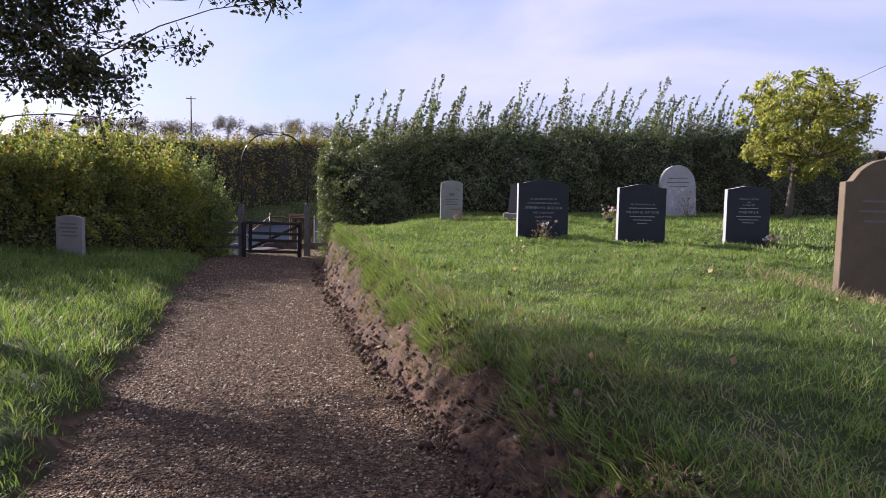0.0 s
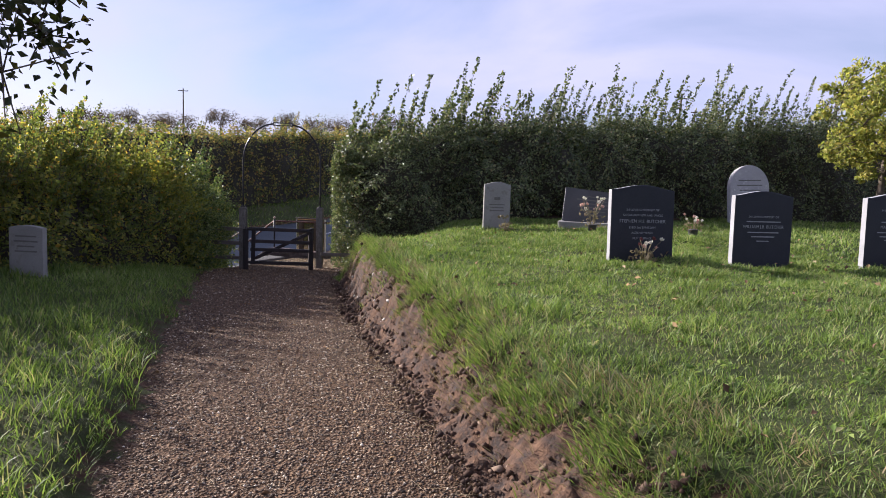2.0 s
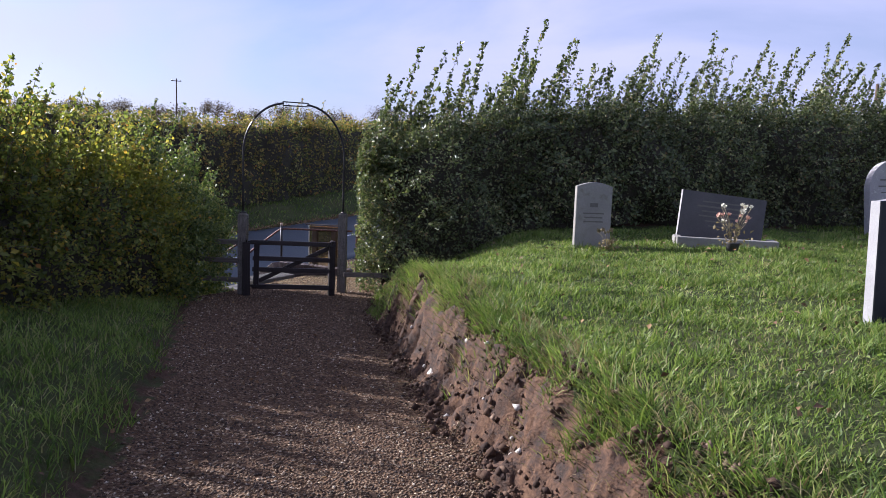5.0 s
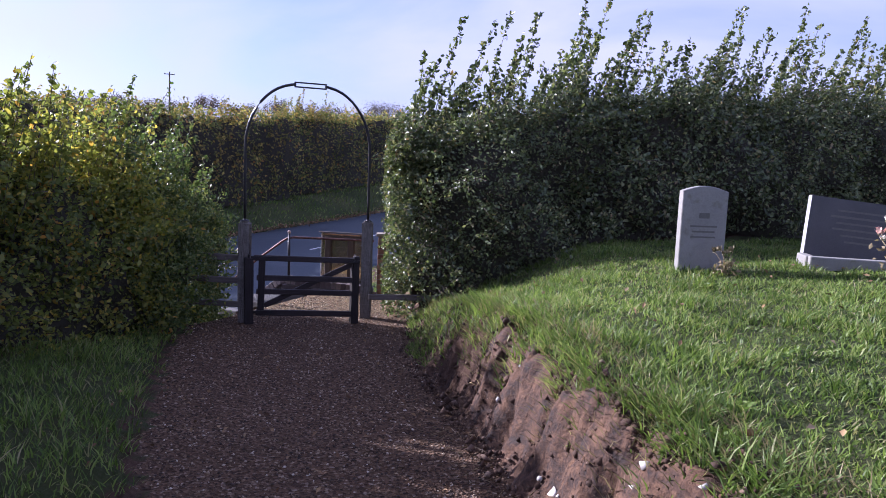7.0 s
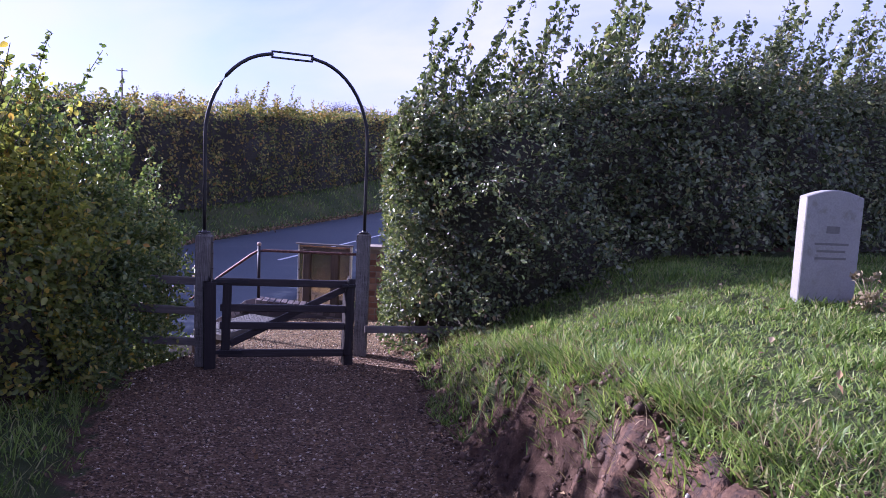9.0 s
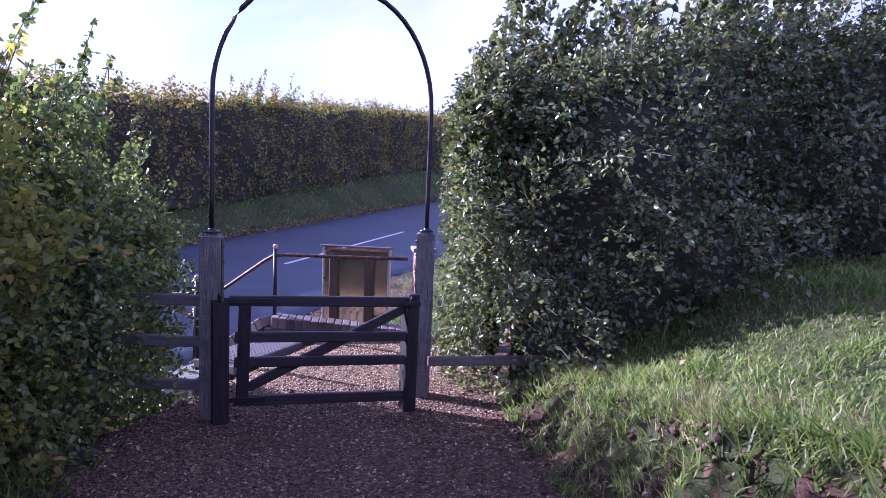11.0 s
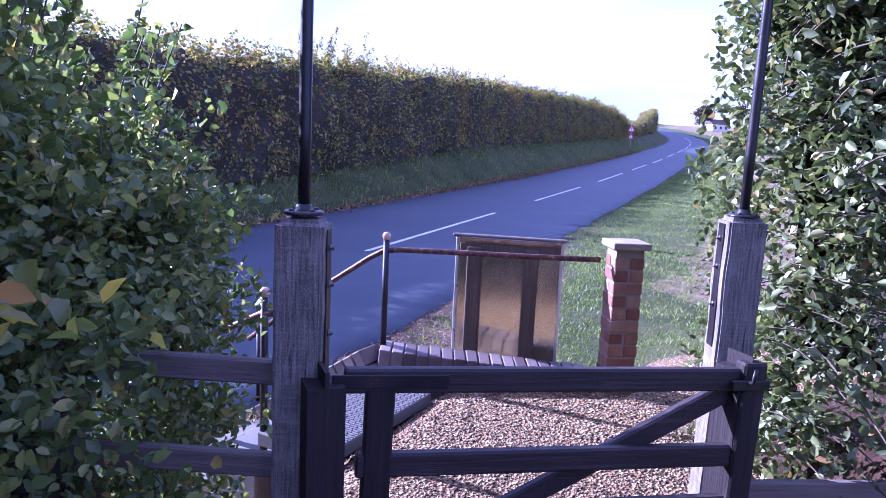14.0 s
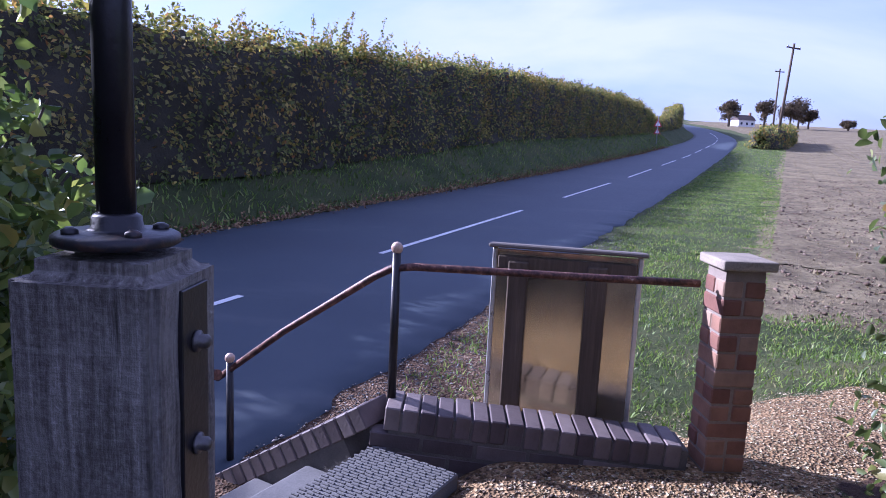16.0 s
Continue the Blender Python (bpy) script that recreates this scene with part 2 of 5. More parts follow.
M_FENCE = timber("fence_wood", [(0.3, (0.085, 0.072, 0.062)), (0.55, (0.15, 0.13, 0.115)), (0.75, (0.235, 0.21, 0.19))], 0)
M_BOARDWOOD = timber("brown_board_wood", [(0.3, (0.05, 0.036, 0.024)), (0.55, (0.10, 0.074, 0.05)), (0.75, (0.17, 0.13, 0.09))], 2)
M_IRON = plain("black_iron_paint", [(0.35, (0.012, 0.011, 0.013)), (0.6, (0.022, 0.02, 0.022)), (0.72, (0.075, 0.04, 0.028))], 9.0, 0.38, 0.3, grain=120, relief=0.25, depth=0.002)
M_RUST = plain("rusted_iron", [(0.38, (0.022, 0.012, 0.010)), (0.5, (0.085, 0.036, 0.026)), (0.62, (0.20, 0.10, 0.07)), (0.72, (0.50, 0.42, 0.36))], 22.0, 0.55, 0.35, grain=90, relief=0.6, depth=0.003)
M_BALL = plain("pale_ball_cap", [(0.35, (0.26, 0.14, 0.09)), (0.6, (0.52, 0.38, 0.28))], 20.0, 0.5, grain=80)
M_BRICK = None
M_MORTAR = plain("mortar", [(0.3, (0.15, 0.12, 0.095)), (0.7, (0.26, 0.215, 0.175))], 12.0, 0.95, grain=150, relief=0.5)
M_DARKMORTAR = plain("dirty_mortar", [(0.3, (0.06, 0.052, 0.045)), (0.7, (0.13, 0.115, 0.10))], 12.0, 0.95, grain=150, relief=0.6)
M_CAP = plain("cast_stone_cap", [(0.35, (0.15, 0.125, 0.095)), (0.65, (0.34, 0.29, 0.22))], 7.0, 0.9, grain=140, relief=0.4)
M_ALU = plain("aluminium_trim", [(0.3, (0.55, 0.54, 0.52)), (0.7, (0.72, 0.71, 0.68))], 8.0, 0.35, 0.7, grain=70, relief=0.1)
M_PANEL = plain("polished_back_panel", [(0.3, (0.66, 0.58, 0.38)), (0.7, (0.78, 0.70, 0.48))], 3.0, 0.14, 0.9, grain=30, relief=0.02, depth=0.001)
M_SLAB = plain("ribbed_concrete", [(0.3, (0.065, 0.063, 0.063)), (0.7, (0.15, 0.145, 0.142))], 5.0, 0.85, grain=120, relief=0.5)
M_SLATE = engraved_stone("dark_polished_granite", [(0.3, (0.009, 0.010, 0.015)), (0.7, (0.024, 0.026, 0.034))], 0.6, None, 0.0, 0.3)
# Far paler than the face: the sunlit look of the stone edges, put into colour.
M_SLATE_EDGE = engraved_stone("sunlit_granite_edge", [(0.3, (0.22, 0.22, 0.23)), (0.7, (0.36, 0.36, 0.37))], 0.75)
M_PORTLAND = engraved_stone("grey_limestone", [(0.3, (0.18, 0.175, 0.16)), (0.7, (0.30, 0.29, 0.27))], 0.85, (0.16, 0.15, 0.11), 0.6)
M_OLDSTONE = engraved_stone("lichened_old_stone", [(0.3, (0.26, 0.25, 0.25)), (0.7, (0.42, 0.41, 0.41))], 0.9, (0.62, 0.61, 0.58), 0.8)
M_BROWNSTONE = engraved_stone("brown_sandstone", [(0.3, (0.075, 0.054, 0.034)), (0.7, (0.16, 0.12, 0.078))], 0.9, (0.09, 0.08, 0.06), 0.7)
M_GREYGRAN = engraved_stone("grey_speckled_granite", [(0.3, (0.045, 0.043, 0.047)), (0.7, (0.10, 0.095, 0.098))], 0.5)
M_LETTER = plain("pale_letter_paint", [(0.3, (0.16, 0.16, 0.17)), (0.7, (0.30, 0.30, 0.31))], 20.0, 0.7)
M_CUT = plain("cut_letter_shade", [(0.3, (0.10, 0.095, 0.085)), (0.7, (0.16, 0.15, 0.135))], 20.0, 0.9)
M_FLOWER_W = plain("faded_white_petal", [(0.3, (0.62, 0.58, 0.46)), (0.7, (0.80, 0.78, 0.68))], 30.0, 0.7)
M_FLOWER_P = plain("faded_pink_petal", [(0.3, (0.50, 0.27, 0.22)), (0.7, (0.68, 0.46, 0.38))], 30.0, 0.7)
M_FLOWER_R = plain("dark_red_petal", [(0.3, (0.10, 0.02, 0.025)), (0.7, (0.20, 0.05, 0.05))], 30.0, 0.7)
M_STEM = plain("dry_stem", [(0.3, (0.14, 0.12, 0.06)), (0.7, (0.28, 0.23, 0.13))], 30.0, 0.8)
M_PEBBLE = None
M_FLINT = plain("white_flint", [(0.3, (0.34, 0.31, 0.27)), (0.7, (0.58, 0.55, 0.50))], 14.0, 0.6, grain=60)
M_SIGNRED = plain("sign_red", [(0.3, (0.42, 0.03, 0.03)), (0.7, (0.55, 0.05, 0.045))], 3.0, 0.5)
M_SIGNWHITE = plain("sign_white", [(0.3, (0.7, 0.7, 0.7)), (0.7, (0.82, 0.82, 0.82))], 3.0, 0.5)
M_GALV = plain("galvanised_steel", [(0.3, (0.30, 0.31, 0.32)), (0.7, (0.46, 0.47, 0.48))], 6.0, 0.45, 0.7)
M_BOLT = plain("dull_bolt_steel", [(0.3, (0.05, 0.045, 0.045)), (0.7, (0.16, 0.15, 0.145))], 30.0, 0.45, 0.6, grain=90)
M_RENDER = plain("white_house_render", [(0.3, (0.68, 0.66, 0.62)), (0.7, (0.80, 0.78, 0.74))], 2.0, 0.9, grain=20)
M_ROOF = plain("dark_roof_tile", [(0.3, (0.06, 0.045, 0.04)), (0.7, (0.12, 0.09, 0.08))], 3.0, 0.9, grain=15)
M_PANE = plain("dark_window_pane", [(0.3, (0.02, 0.022, 0.026)), (0.7, (0.04, 0.043, 0.05))], 3.0, 0.1)


def random_tinted(name, stops, rough=0.8, relief=0.5, grain=70.0, islands=False):
    """Pieces: each one its own tint."""
    m, nt, b = material(name)
    v = coords(nt)
    r = island(nt) if islands else nt.nodes.new("ShaderNodeObjectInfo").outputs["Random"]
    col = ramp(nt, r, stops)
    n1, n2 = noise_tex(nt, v, 9.0), noise_tex(nt, v, grain, 3.0)
    col = blend(nt, span(nt, n1, 0.35, 0.7, 0, 0.7), col, blend(nt, 1.0, col, (0.5, 0.47, 0.46), "MULTIPLY"))
    nt.links.new(col, b.inputs["Base Color"])
    b.inputs["Roughness"].default_value = rough
    bump(nt, b, n2, relief, 0.004)
    return m


M_BRICK = random_tinted("red_brick", [(0.0, (0.15, 0.062, 0.040)), (0.35, (0.23, 0.112, 0.068)), (0.7, (0.28, 0.16, 0.10)), (1.0, (0.32, 0.22, 0.15))])
M_COPE = random_tinted("engineering_brick", [(0.0, (0.07, 0.05, 0.05)), (0.5, (0.12, 0.092, 0.088)), (1.0, (0.20, 0.16, 0.145))], 0.7)
M_PEBBLE = random_tinted("pebble", [(0.0, (0.022, 0.013, 0.008)), (0.4, (0.10, 0.062, 0.033)), (0.78, (0.22, 0.145, 0.08)), (0.93, (0.40, 0.31, 0.20)), (1.0, (0.62, 0.55, 0.44))], 0.75, 0.3, 40.0, True)
M_EARTH = plain("cut_bank_earth", [(0.38, (0.016, 0.007, 0.004)), (0.47, (0.045, 0.022, 0.012)), (0.55, (0.088, 0.046, 0.025)), (0.7, (0.165, 0.096, 0.055))], 11.0, 0.95, grain=55.0, relief=0.9, depth=0.012)
M_SHINGLE = random_tinted("pale_shingle", [(0.0, (0.09, 0.072, 0.04)), (0.4, (0.22, 0.185, 0.10)), (0.8, (0.36, 0.305, 0.175)), (1.0, (0.60, 0.54, 0.38))], 0.8, 0.3, 40.0, True)
M_ROADGRIT = random_tinted("road_grit", [(0.0, (0.05, 0.048, 0.045)), (0.5, (0.14, 0.13, 0.12)), (0.9, (0.27, 0.25, 0.22)), (1.0, (0.5, 0.48, 0.45))], 0.8, 0.3, 40.0, True)
M_SOILCLOD = random_tinted("soil_clod", [(0.0, (0.03, 0.015, 0.009)), (0.5, (0.07, 0.038, 0.022)), (0.85, (0.12, 0.072, 0.044)), (1.0, (0.25, 0.18, 0.13))], 0.95, 0.8, 60.0, True)
M_FIELDCLOD = random_tinted("field_clod", [(0.0, (0.08, 0.054, 0.034)), (0.6, (0.165, 0.115, 0.075)), (1.0, (0.28, 0.21, 0.14))], 0.95, 0.8, 60.0, True)
M_LITTER = random_tinted("fallen_leaf", [(0.0, (0.10, 0.055, 0.03)), (0.5, (0.22, 0.13, 0.06)), (0.9, (0.36, 0.24, 0.11)), (1.0, (0.45, 0.36, 0.2))], 0.85, 0.3, 40.0, True)

# ------------------------------------------------------------------ mesh helpers


def mesh_object(name, data, mat, parent=None, label="", kind="", category="", group=""):
    ob = new(name, data)
    if mat is not None and not data.materials:
        data.materials.append(mat)
    if parent is not None:
        ob.parent = parent
    return tagged(ob, label, category, group, kind)


def part(name, bm, mat, parent, label="", kind=""):
    """Links a bmesh as one mesh object under a thing or a part."""
    me = bpy.data.meshes.new(name)
    bm.to_mesh(me)
    bm.free()
    return mesh_object(name, me, mat, parent, label, kind)


def thing(name, label, category, m=None, group="", kind=""):
    ob = tagged(new(name), label, category, group, kind)
    ob.empty_display_size = 0.1
    if m is not None:
        ob.matrix_world = m
    return ob


def soup(name, verts, faces, mat, parent=None, label="", kind="", category="", smooth=False):
    """A mesh from numpy arrays; faces all of one size."""
    me = bpy.data.meshes.new(name)
    k = faces.shape[1]
    me.vertices.add(len(verts))
    me.vertices.foreach_set("co", np.asarray(verts, np.float32).ravel())
    me.loops.add(faces.size)
    me.loops.foreach_set("vertex_index", faces.astype(np.int32).ravel())
    me.polygons.add(len(faces))
    me.polygons.foreach_set("loop_start", np.arange(len(faces), dtype=np.int32) * k)
    if smooth:
        me.polygons.foreach_set("use_smooth", np.ones(len(faces), bool))
    me.update(calc_edges=True)
    return mesh_object(name, me, mat, parent, label, kind, category)


def box(bm, size, m=None, bevel=0.0, segments=1):
    """A box of that size about its own centre, set by m, with its edges eased."""
    out = bmesh.ops.create_cube(bm, size=1.0)
    vs = out["verts"]
    bmesh.ops.scale(bm, vec=size, verts=vs)
    if bevel:
        es = list({e for v in vs for e in v.link_edges})
        r = bmesh.ops.bevel(bm, geom=es, offset=bevel, segments=segments, affect="EDGES", profile=0.5)
        vs = list({v for f in r["faces"] for v in f.verts} | {v for v in vs if v.is_valid})
    if m is not None:
        bmesh.ops.transform(bm, matrix=m, verts=vs)
    return vs


def boxed(size, m=None, bevel=0.0, segments=1):
    bm = bmesh.new()
    box(bm, size, m, bevel, segments)
    return bm


def tube(points, radius, sides=10, taper=None, caps=True):
    """A round bar along points, as a bmesh; taper: a radius for each point."""
    bm = bmesh.new()
    pts = [Vector(p) for p in points]
    rings = []
    up = Vector((0.3, 0.2, 0.93))
    for i, p in enumerate(pts):
        d = (pts[min(i + 1, len(pts) - 1)] - pts[max(i - 1, 0)]).normalized()
        a = d.cross(up if abs(d.dot(up)) < 0.95 else Vector((1, 0, 0))).normalized()
        b = d.cross(a)
        r = taper[i] if taper else radius
        rings.append([bm.verts.new(p + (a * math.cos(q) + b * math.sin(q)) * r) for q in [2 * math.pi * k / sides for k in range(sides)]])
    for r0, r1 in zip(rings, rings[1:]):
        for k in range(sides):
            f = bm.faces.new((r0[k], r0[(k + 1) % sides], r1[(k + 1) % sides], r1[k]))
            f.smooth = True
    if caps:
        bm.faces.new(rings[0][::-1])
        bm.faces.new(rings[-1])
    bmesh.ops.recalc_face_normals(bm, faces=bm.faces)
    return bm


def lathe(profile, sides=20):
    """A turned shape about z from (radius, height) pairs."""
    bm = bmesh.new()
    rings = [[bm.verts.new((r * math.cos(2 * math.pi * k / sides), r * math.sin(2 * math.pi * k / sides), z)) for k in range(sides)] for r, z in profile]
    for r0, r1 in zip(rings, rings[1:]):
        for k in range(sides):
            bm.faces.new((r0[k], r0[(k + 1) % sides], r1[(k + 1) % sides], r1[k])).smooth = True
    bm.faces.new(rings[0][::-1])
    bm.faces.new(rings[-1])
    bmesh.ops.recalc_face_normals(bm, faces=bm.faces)
    return bm


def moved(bm, m):
    bmesh.ops.transform(bm, matrix=m, verts=bm.verts)
    return bm


def prism(outline, depth, bevel=0.004):
    """An upright slab with the outline in (x, z), of that depth about y = 0."""
    bm = bmesh.new()
    front = [bm.verts.new((x, -depth / 2, z)) for x, z in outline]
    back = [bm.verts.new((x, depth / 2, z)) for x, z in outline]
    n = len(outline)
    bm.faces.new(front)
    bm.faces.new(back[::-1])
    for i in range(n):
        bm.faces.new((front[(i + 1) % n], front[i], back[i], back[(i + 1) % n]))
    bmesh.ops.recalc_face_normals(bm, faces=bm.faces)
    if bevel:
        es = [e for e in bm.edges if len(e.link_faces) == 2 and any(len(f.verts) > 4 for f in e.link_faces)]
        bmesh.ops.bevel(bm, geom=es, offset=bevel, segments=1, affect="EDGES")
    return bm


rng = np.random.default_rng(7)


def smooth(a, b, v):
    t = np.clip((v - a) / (b - a), 0, 1)
    return t * t * (3 - 2 * t)


def wobble(x, y, k=1.0, seed=0.0):
    """Smooth noise of a few crossing waves, about -1 to 1."""
    x, y = x * k, y * k
    return (np.sin(1.7 * x + 2.3 * y + seed) + np.sin(-2.9 * x + 1.1 * y + 1.3 + 2 * seed) + np.sin(4.1 * x + 3.7 * y + 4.2 - seed)
            + np.sin(0.9 * x - 5.3 * y + 2.2 + seed) + 0.7 * np.sin(7.3 * x - 6.1 * y + seed) + 0.7 * np.sin(8.9 * x + 7.7 * y + 3 * seed)) / 4.0


# ------------------------------------------------------------------ the lie of the land
ROAD_O, ROAD_U, ROAD_N = np.array([-5.16, 23.17]), np.array([0.403, 0.915]), np.array([-0.915, 0.403])
ROAD_NEAR, ROAD_FAR = -2.1, 2.85


def path_right(y):
    return np.interp(y, [-3, 2.9, 3.6, 4.5, 5.7, 7.7, 9.0, 10.6, 12.7, 13.7, 15.8], [1.6, 0.24, 0.03, -0.29, -0.68, -1.2, -1.54, -1.95, -2.32, -2.5, -2.6]) + 0.05 * wobble(y * 0, y, 1.6)


def path_left(y):
    return np.interp(y, [-3, 3.0, 4.2, 5.35, 7.4, 8.3, 10.4, 11.5, 13.0, 14.5, 15.6], [-0.3, -1.75, -2.09, -2.38, -2.95, -3.3, -3.8, -4.15, -4.63, -5.0, -5.1]) + 0.05 * wobble(y * 0, y, 1.3, 2.0)


def path_z(y):
    return np.interp(y, [-3, 0, 5.8, 8, 10.2, 11, 12.3, 13.5, 15.2, 17, 18], [0.75, 0.70, 0.62, 0.58, 0.49, 0.46, 0.35, 0.28, 0.19, 0.17, 0.14])


def road_z(y):
    return np.interp(y, [-400, 0, 10, 20, 29, 40, 60, 80, 120, 180, 260, 420, 900], [-3, -0.8, -0.45, -0.14, 0.10, 0.42, 1.2, 2.2, 4.4, 8.2, 12.6, 15, 14])


def road_sn(x, y):
    rx, ry = x - ROAD_O[0], y - ROAD_O[1]
    s = rx * ROAD_U[0] + ry * ROAD_U[1]
    return s, rx * ROAD_N[0] + ry * ROAD_N[1] - 0.0016 * np.clip(s - 62, 0, 113) ** 2


def verge_rise(s):
    return np.interp(s, [-30, 4, 17, 60], [0.5, 0.5, 1.05, 1.0])


def ground_z(x, y):
    """The height of the ground at any place."""
    x, y = np.asarray(x, float), np.asarray(y, float)
    p = path_z(y)
    d_r, d_l = x - path_right(y), path_left(y) - x
    g = 1.08 + 0.055 * np.clip(d_r, 0, 4) + 0.03 * wobble(x, y, 0.8) - 0.28 * smooth(2.6, 4.2, x) * smooth(9.0, 6.5, y) - 0.13 * smooth(1.8, 2.8, x) * smooth(12.2, 10.8, y) * smooth(7.5, 9.0, y)
    g = g - 0.62 * smooth(11.6, 15.2, y) * smooth(-0.3, -2.4, x)
    steep = 0.62 - 0.28 * smooth(6, 9.5, y)
    bank = smooth(0.0, 1.0, (d_r + 0.06 * wobble(x, y, 3.1)) / steep)
    lift = bank * np.maximum(g - p, 0.05)
    lift = lift * (1 - smooth(15.6, 16.6, y) * smooth(0.5, -2.0, x))
    low = (0.15 + 0.075 * np.clip(d_l - 0.3, 0, 3)) * smooth(0.0, 0.35, d_l + 0.05 * wobble(x, y, 2.7)) * (1 - smooth(12.5, 14.5, y) * 0.8)
    yard = p + np.where(d_r > 0, lift, 0) + np.where(d_l > 0, low, 0)
    yard = yard + 0.012 * wobble(x, y, 5.5) * (np.maximum(d_r, d_l) > 0)
    s, n = road_sn(x, y)
    out = road_z(y) + np.where(n > ROAD_FAR, verge_rise(s) * smooth(ROAD_FAR + 0.1, 4.6, n), 0) - 0.03 * smooth(-2.6, -2.0, n) * (n < 3.0) + 0.02 * wobble(x, y, 1.1)
    out = out + 0.03 * wobble(x, y, 3.3) * smooth(-3.0, -6.0, n)
    near = 17.42 + 0.2 * smooth(-3.0, -2.0, x)
    t = smooth(near - 0.12, near + 0.12 + 2.6 * smooth(-3.4, -1.5, x), y)
    # the stairwell beside the landing
    a, b = stair_ab(x, y)
    t = np.maximum(t, smooth(0.0, 0.25, a) * smooth(-0.2, 0.0, b) * smooth(1.5, 1.2, b))
    t = np.maximum(t, smooth(-3.6, -2.9, n))
    return yard * (1 - t) + out * t


STAIR_O, STAIR_D = np.array([-4.50, 17.12]), np.array([-0.87, 0.49])
STAIR_S = np.array([-0.49, -0.87])


def stair_ab(x, y):
    """Down the flight, and across it from its right-hand wall."""
    rx, ry = x - STAIR_O[0], y - STAIR_O[1]
    return rx * STAIR_D[0] + ry * STAIR_D[1], rx * STAIR_S[0] + ry * STAIR_S[1]


def build_ground():
    def axis(lo, hi, step, far):
        out = [lo - step * (1.08 ** k - 1) / 0.08 for k in range(100, 0, -1)]
        mid = list(np.arange(lo, hi, step))
        end = [hi + step * (1.08 ** k - 1) / 0.08 for k in range(0, 100)]
        full = np.array(out + mid + end)
        return full[(full > -far) & (full < far)]

    xs, ys = axis(-7.0, 8.0, 0.085, 1500), axis(1.5, 19.5, 0.085, 1500)
    gx, gy = np.meshgrid(xs, ys)
    z = ground_z(gx, gy)
    d_r, d_l = gx - path_right(gy), path_left(gy) - gx
    s, n = road_sn(gx, gy)
    cut = 0.05 * smooth(-0.02, 0.08, d_r) * smooth(0.46, 0.32, d_r) * smooth(12.2, 11.0, gy)
    z = z - cut - 0.6 * smooth(5, 12, s) * smooth(180, 160, s) * smooth(-6.5, -4.5, n) * smooth(7.5, 6.0, n)
    verts = np.stack([gx, gy, z], -1).reshape(-1, 3)
    ny, nx = gx.shape
    i = (np.arange(ny - 1)[:, None] * nx + np.arange(nx - 1)[None, :]).ravel()
    faces = np.stack([i, i + 1, i + nx + 1, i + nx], 1)
    ob = soup("ground", verts, faces, M_GROUND, None, "churchyard turf, gravel path, earth bank and ploughed field", "structure", "ground", True)
    ground_marks(ob, gx, gy)
    return ob


def ground_marks(ob, gx, gy):
    d_r, d_l = gx - path_right(gy), path_left(gy) - gx
    s, n = road_sn(gx, gy)
    on_path = (np.maximum(d_r, d_l) < 0.02) & (gy < 17.6)
    lay_by = (gy > 15.6) & (gy < 18.35 + 0.25 * wobble(gx, gy, 1.0)) & (gx > -5.2) & (gx < 5.0) & ((gx < -2.6) | (gy > 17.0 + 0.3 * (gx + 2.6)))
    road_side = (n < -1.9) & (n > -3.0) & (s < 0.0)
    gravel = (on_path | lay_by | road_side).astype(float)
    soil = ((d_r > -0.22) & (d_r < np.interp(gy, [3, 9, 12, 13.5], [0.46, 0.36, 0.3, 0.12]) + 0.13 * wobble(gx, gy, 1.9)) & (gy < 15.5)).astype(float)
    soil = np.maximum(soil, 0.55 * ((d_l > -0.1) & (d_l < 0.18) & (gy < 15.5)))
    hedge_floor = ((gx < np.interp(gy, [2, 8, 10.2, 11.9, 13.3, 15], [-9.6, -7.4, -6.4, -5.6, -5.2, -5.0])) & (n < -2.6) & (gy < 17)) | ((gy > 15.1 + 0.28 * (gx + 2.5)) & (gy < 17.9 + 0.28 * gx) & (gx > -2.6) & (gx < 8))
    soil = np.maximum(soil, hedge_floor * 0.9)
    field = ((n < -4.35 - 0.03 * np.clip(s, 0, 60) + 0.35 * wobble(gx, gy, 0.7)) & (gy > 21.0 + 0.5 * wobble(gx, gy, 0.9))).astype(float)
    field = np.maximum(field, ((n > 7.5)).astype(float) * 0.3)
    shingle = smooth(15.3, 16.0, gy) * (1 - ((gx < -2.9) & (gy > 17.3)))
    for name, values in (("gravel", gravel), ("soil", soil), ("field", field), ("shingle", shingle)):
        at = ob.data.attributes.new(name, "FLOAT", "POINT")
        at.data.foreach_set("value", values.ravel().astype(np.float32))


build_ground()


def build_verges():
    """The strips beside the road, laid along it."""
    for name, n0, n1, label in (("far_verge", ROAD_FAR - 0.25, 9.5, "grassy verge below the long hedge"), ("near_verge", -10.0, ROAD_NEAR + 0.25, "grassy verge and field edge beside the road")):
        s, n = np.meshgrid(np.r_[np.arange(3, 30, 0.3), np.arange(30, 90, 0.8), np.arange(90, 172, 2.0)], np.linspace(n0, n1, 30), indexing="ij")
        bend = 0.0016 * np.clip(s - 62, 0, 113) ** 2
        x = ROAD_O[0] + s * ROAD_U[0] + (n + bend) * ROAD_N[0]
        y = ROAD_O[1] + s * ROAD_U[1] + (n + bend) * ROAD_N[1]
        z = ground_z(x, y) + 0.012
        i = (np.arange(s.shape[0] - 1)[:, None] * 30 + np.arange(29)[None, :]).ravel()
        ob = soup(name, np.stack([x, y, z], -1).reshape(-1, 3), np.stack([i, i + 30, i + 31, i + 1], 1)[:, ::-1], M_GROUND, None, label, "structure", "verge", True)
        ground_marks(ob, x, y)


build_verges()


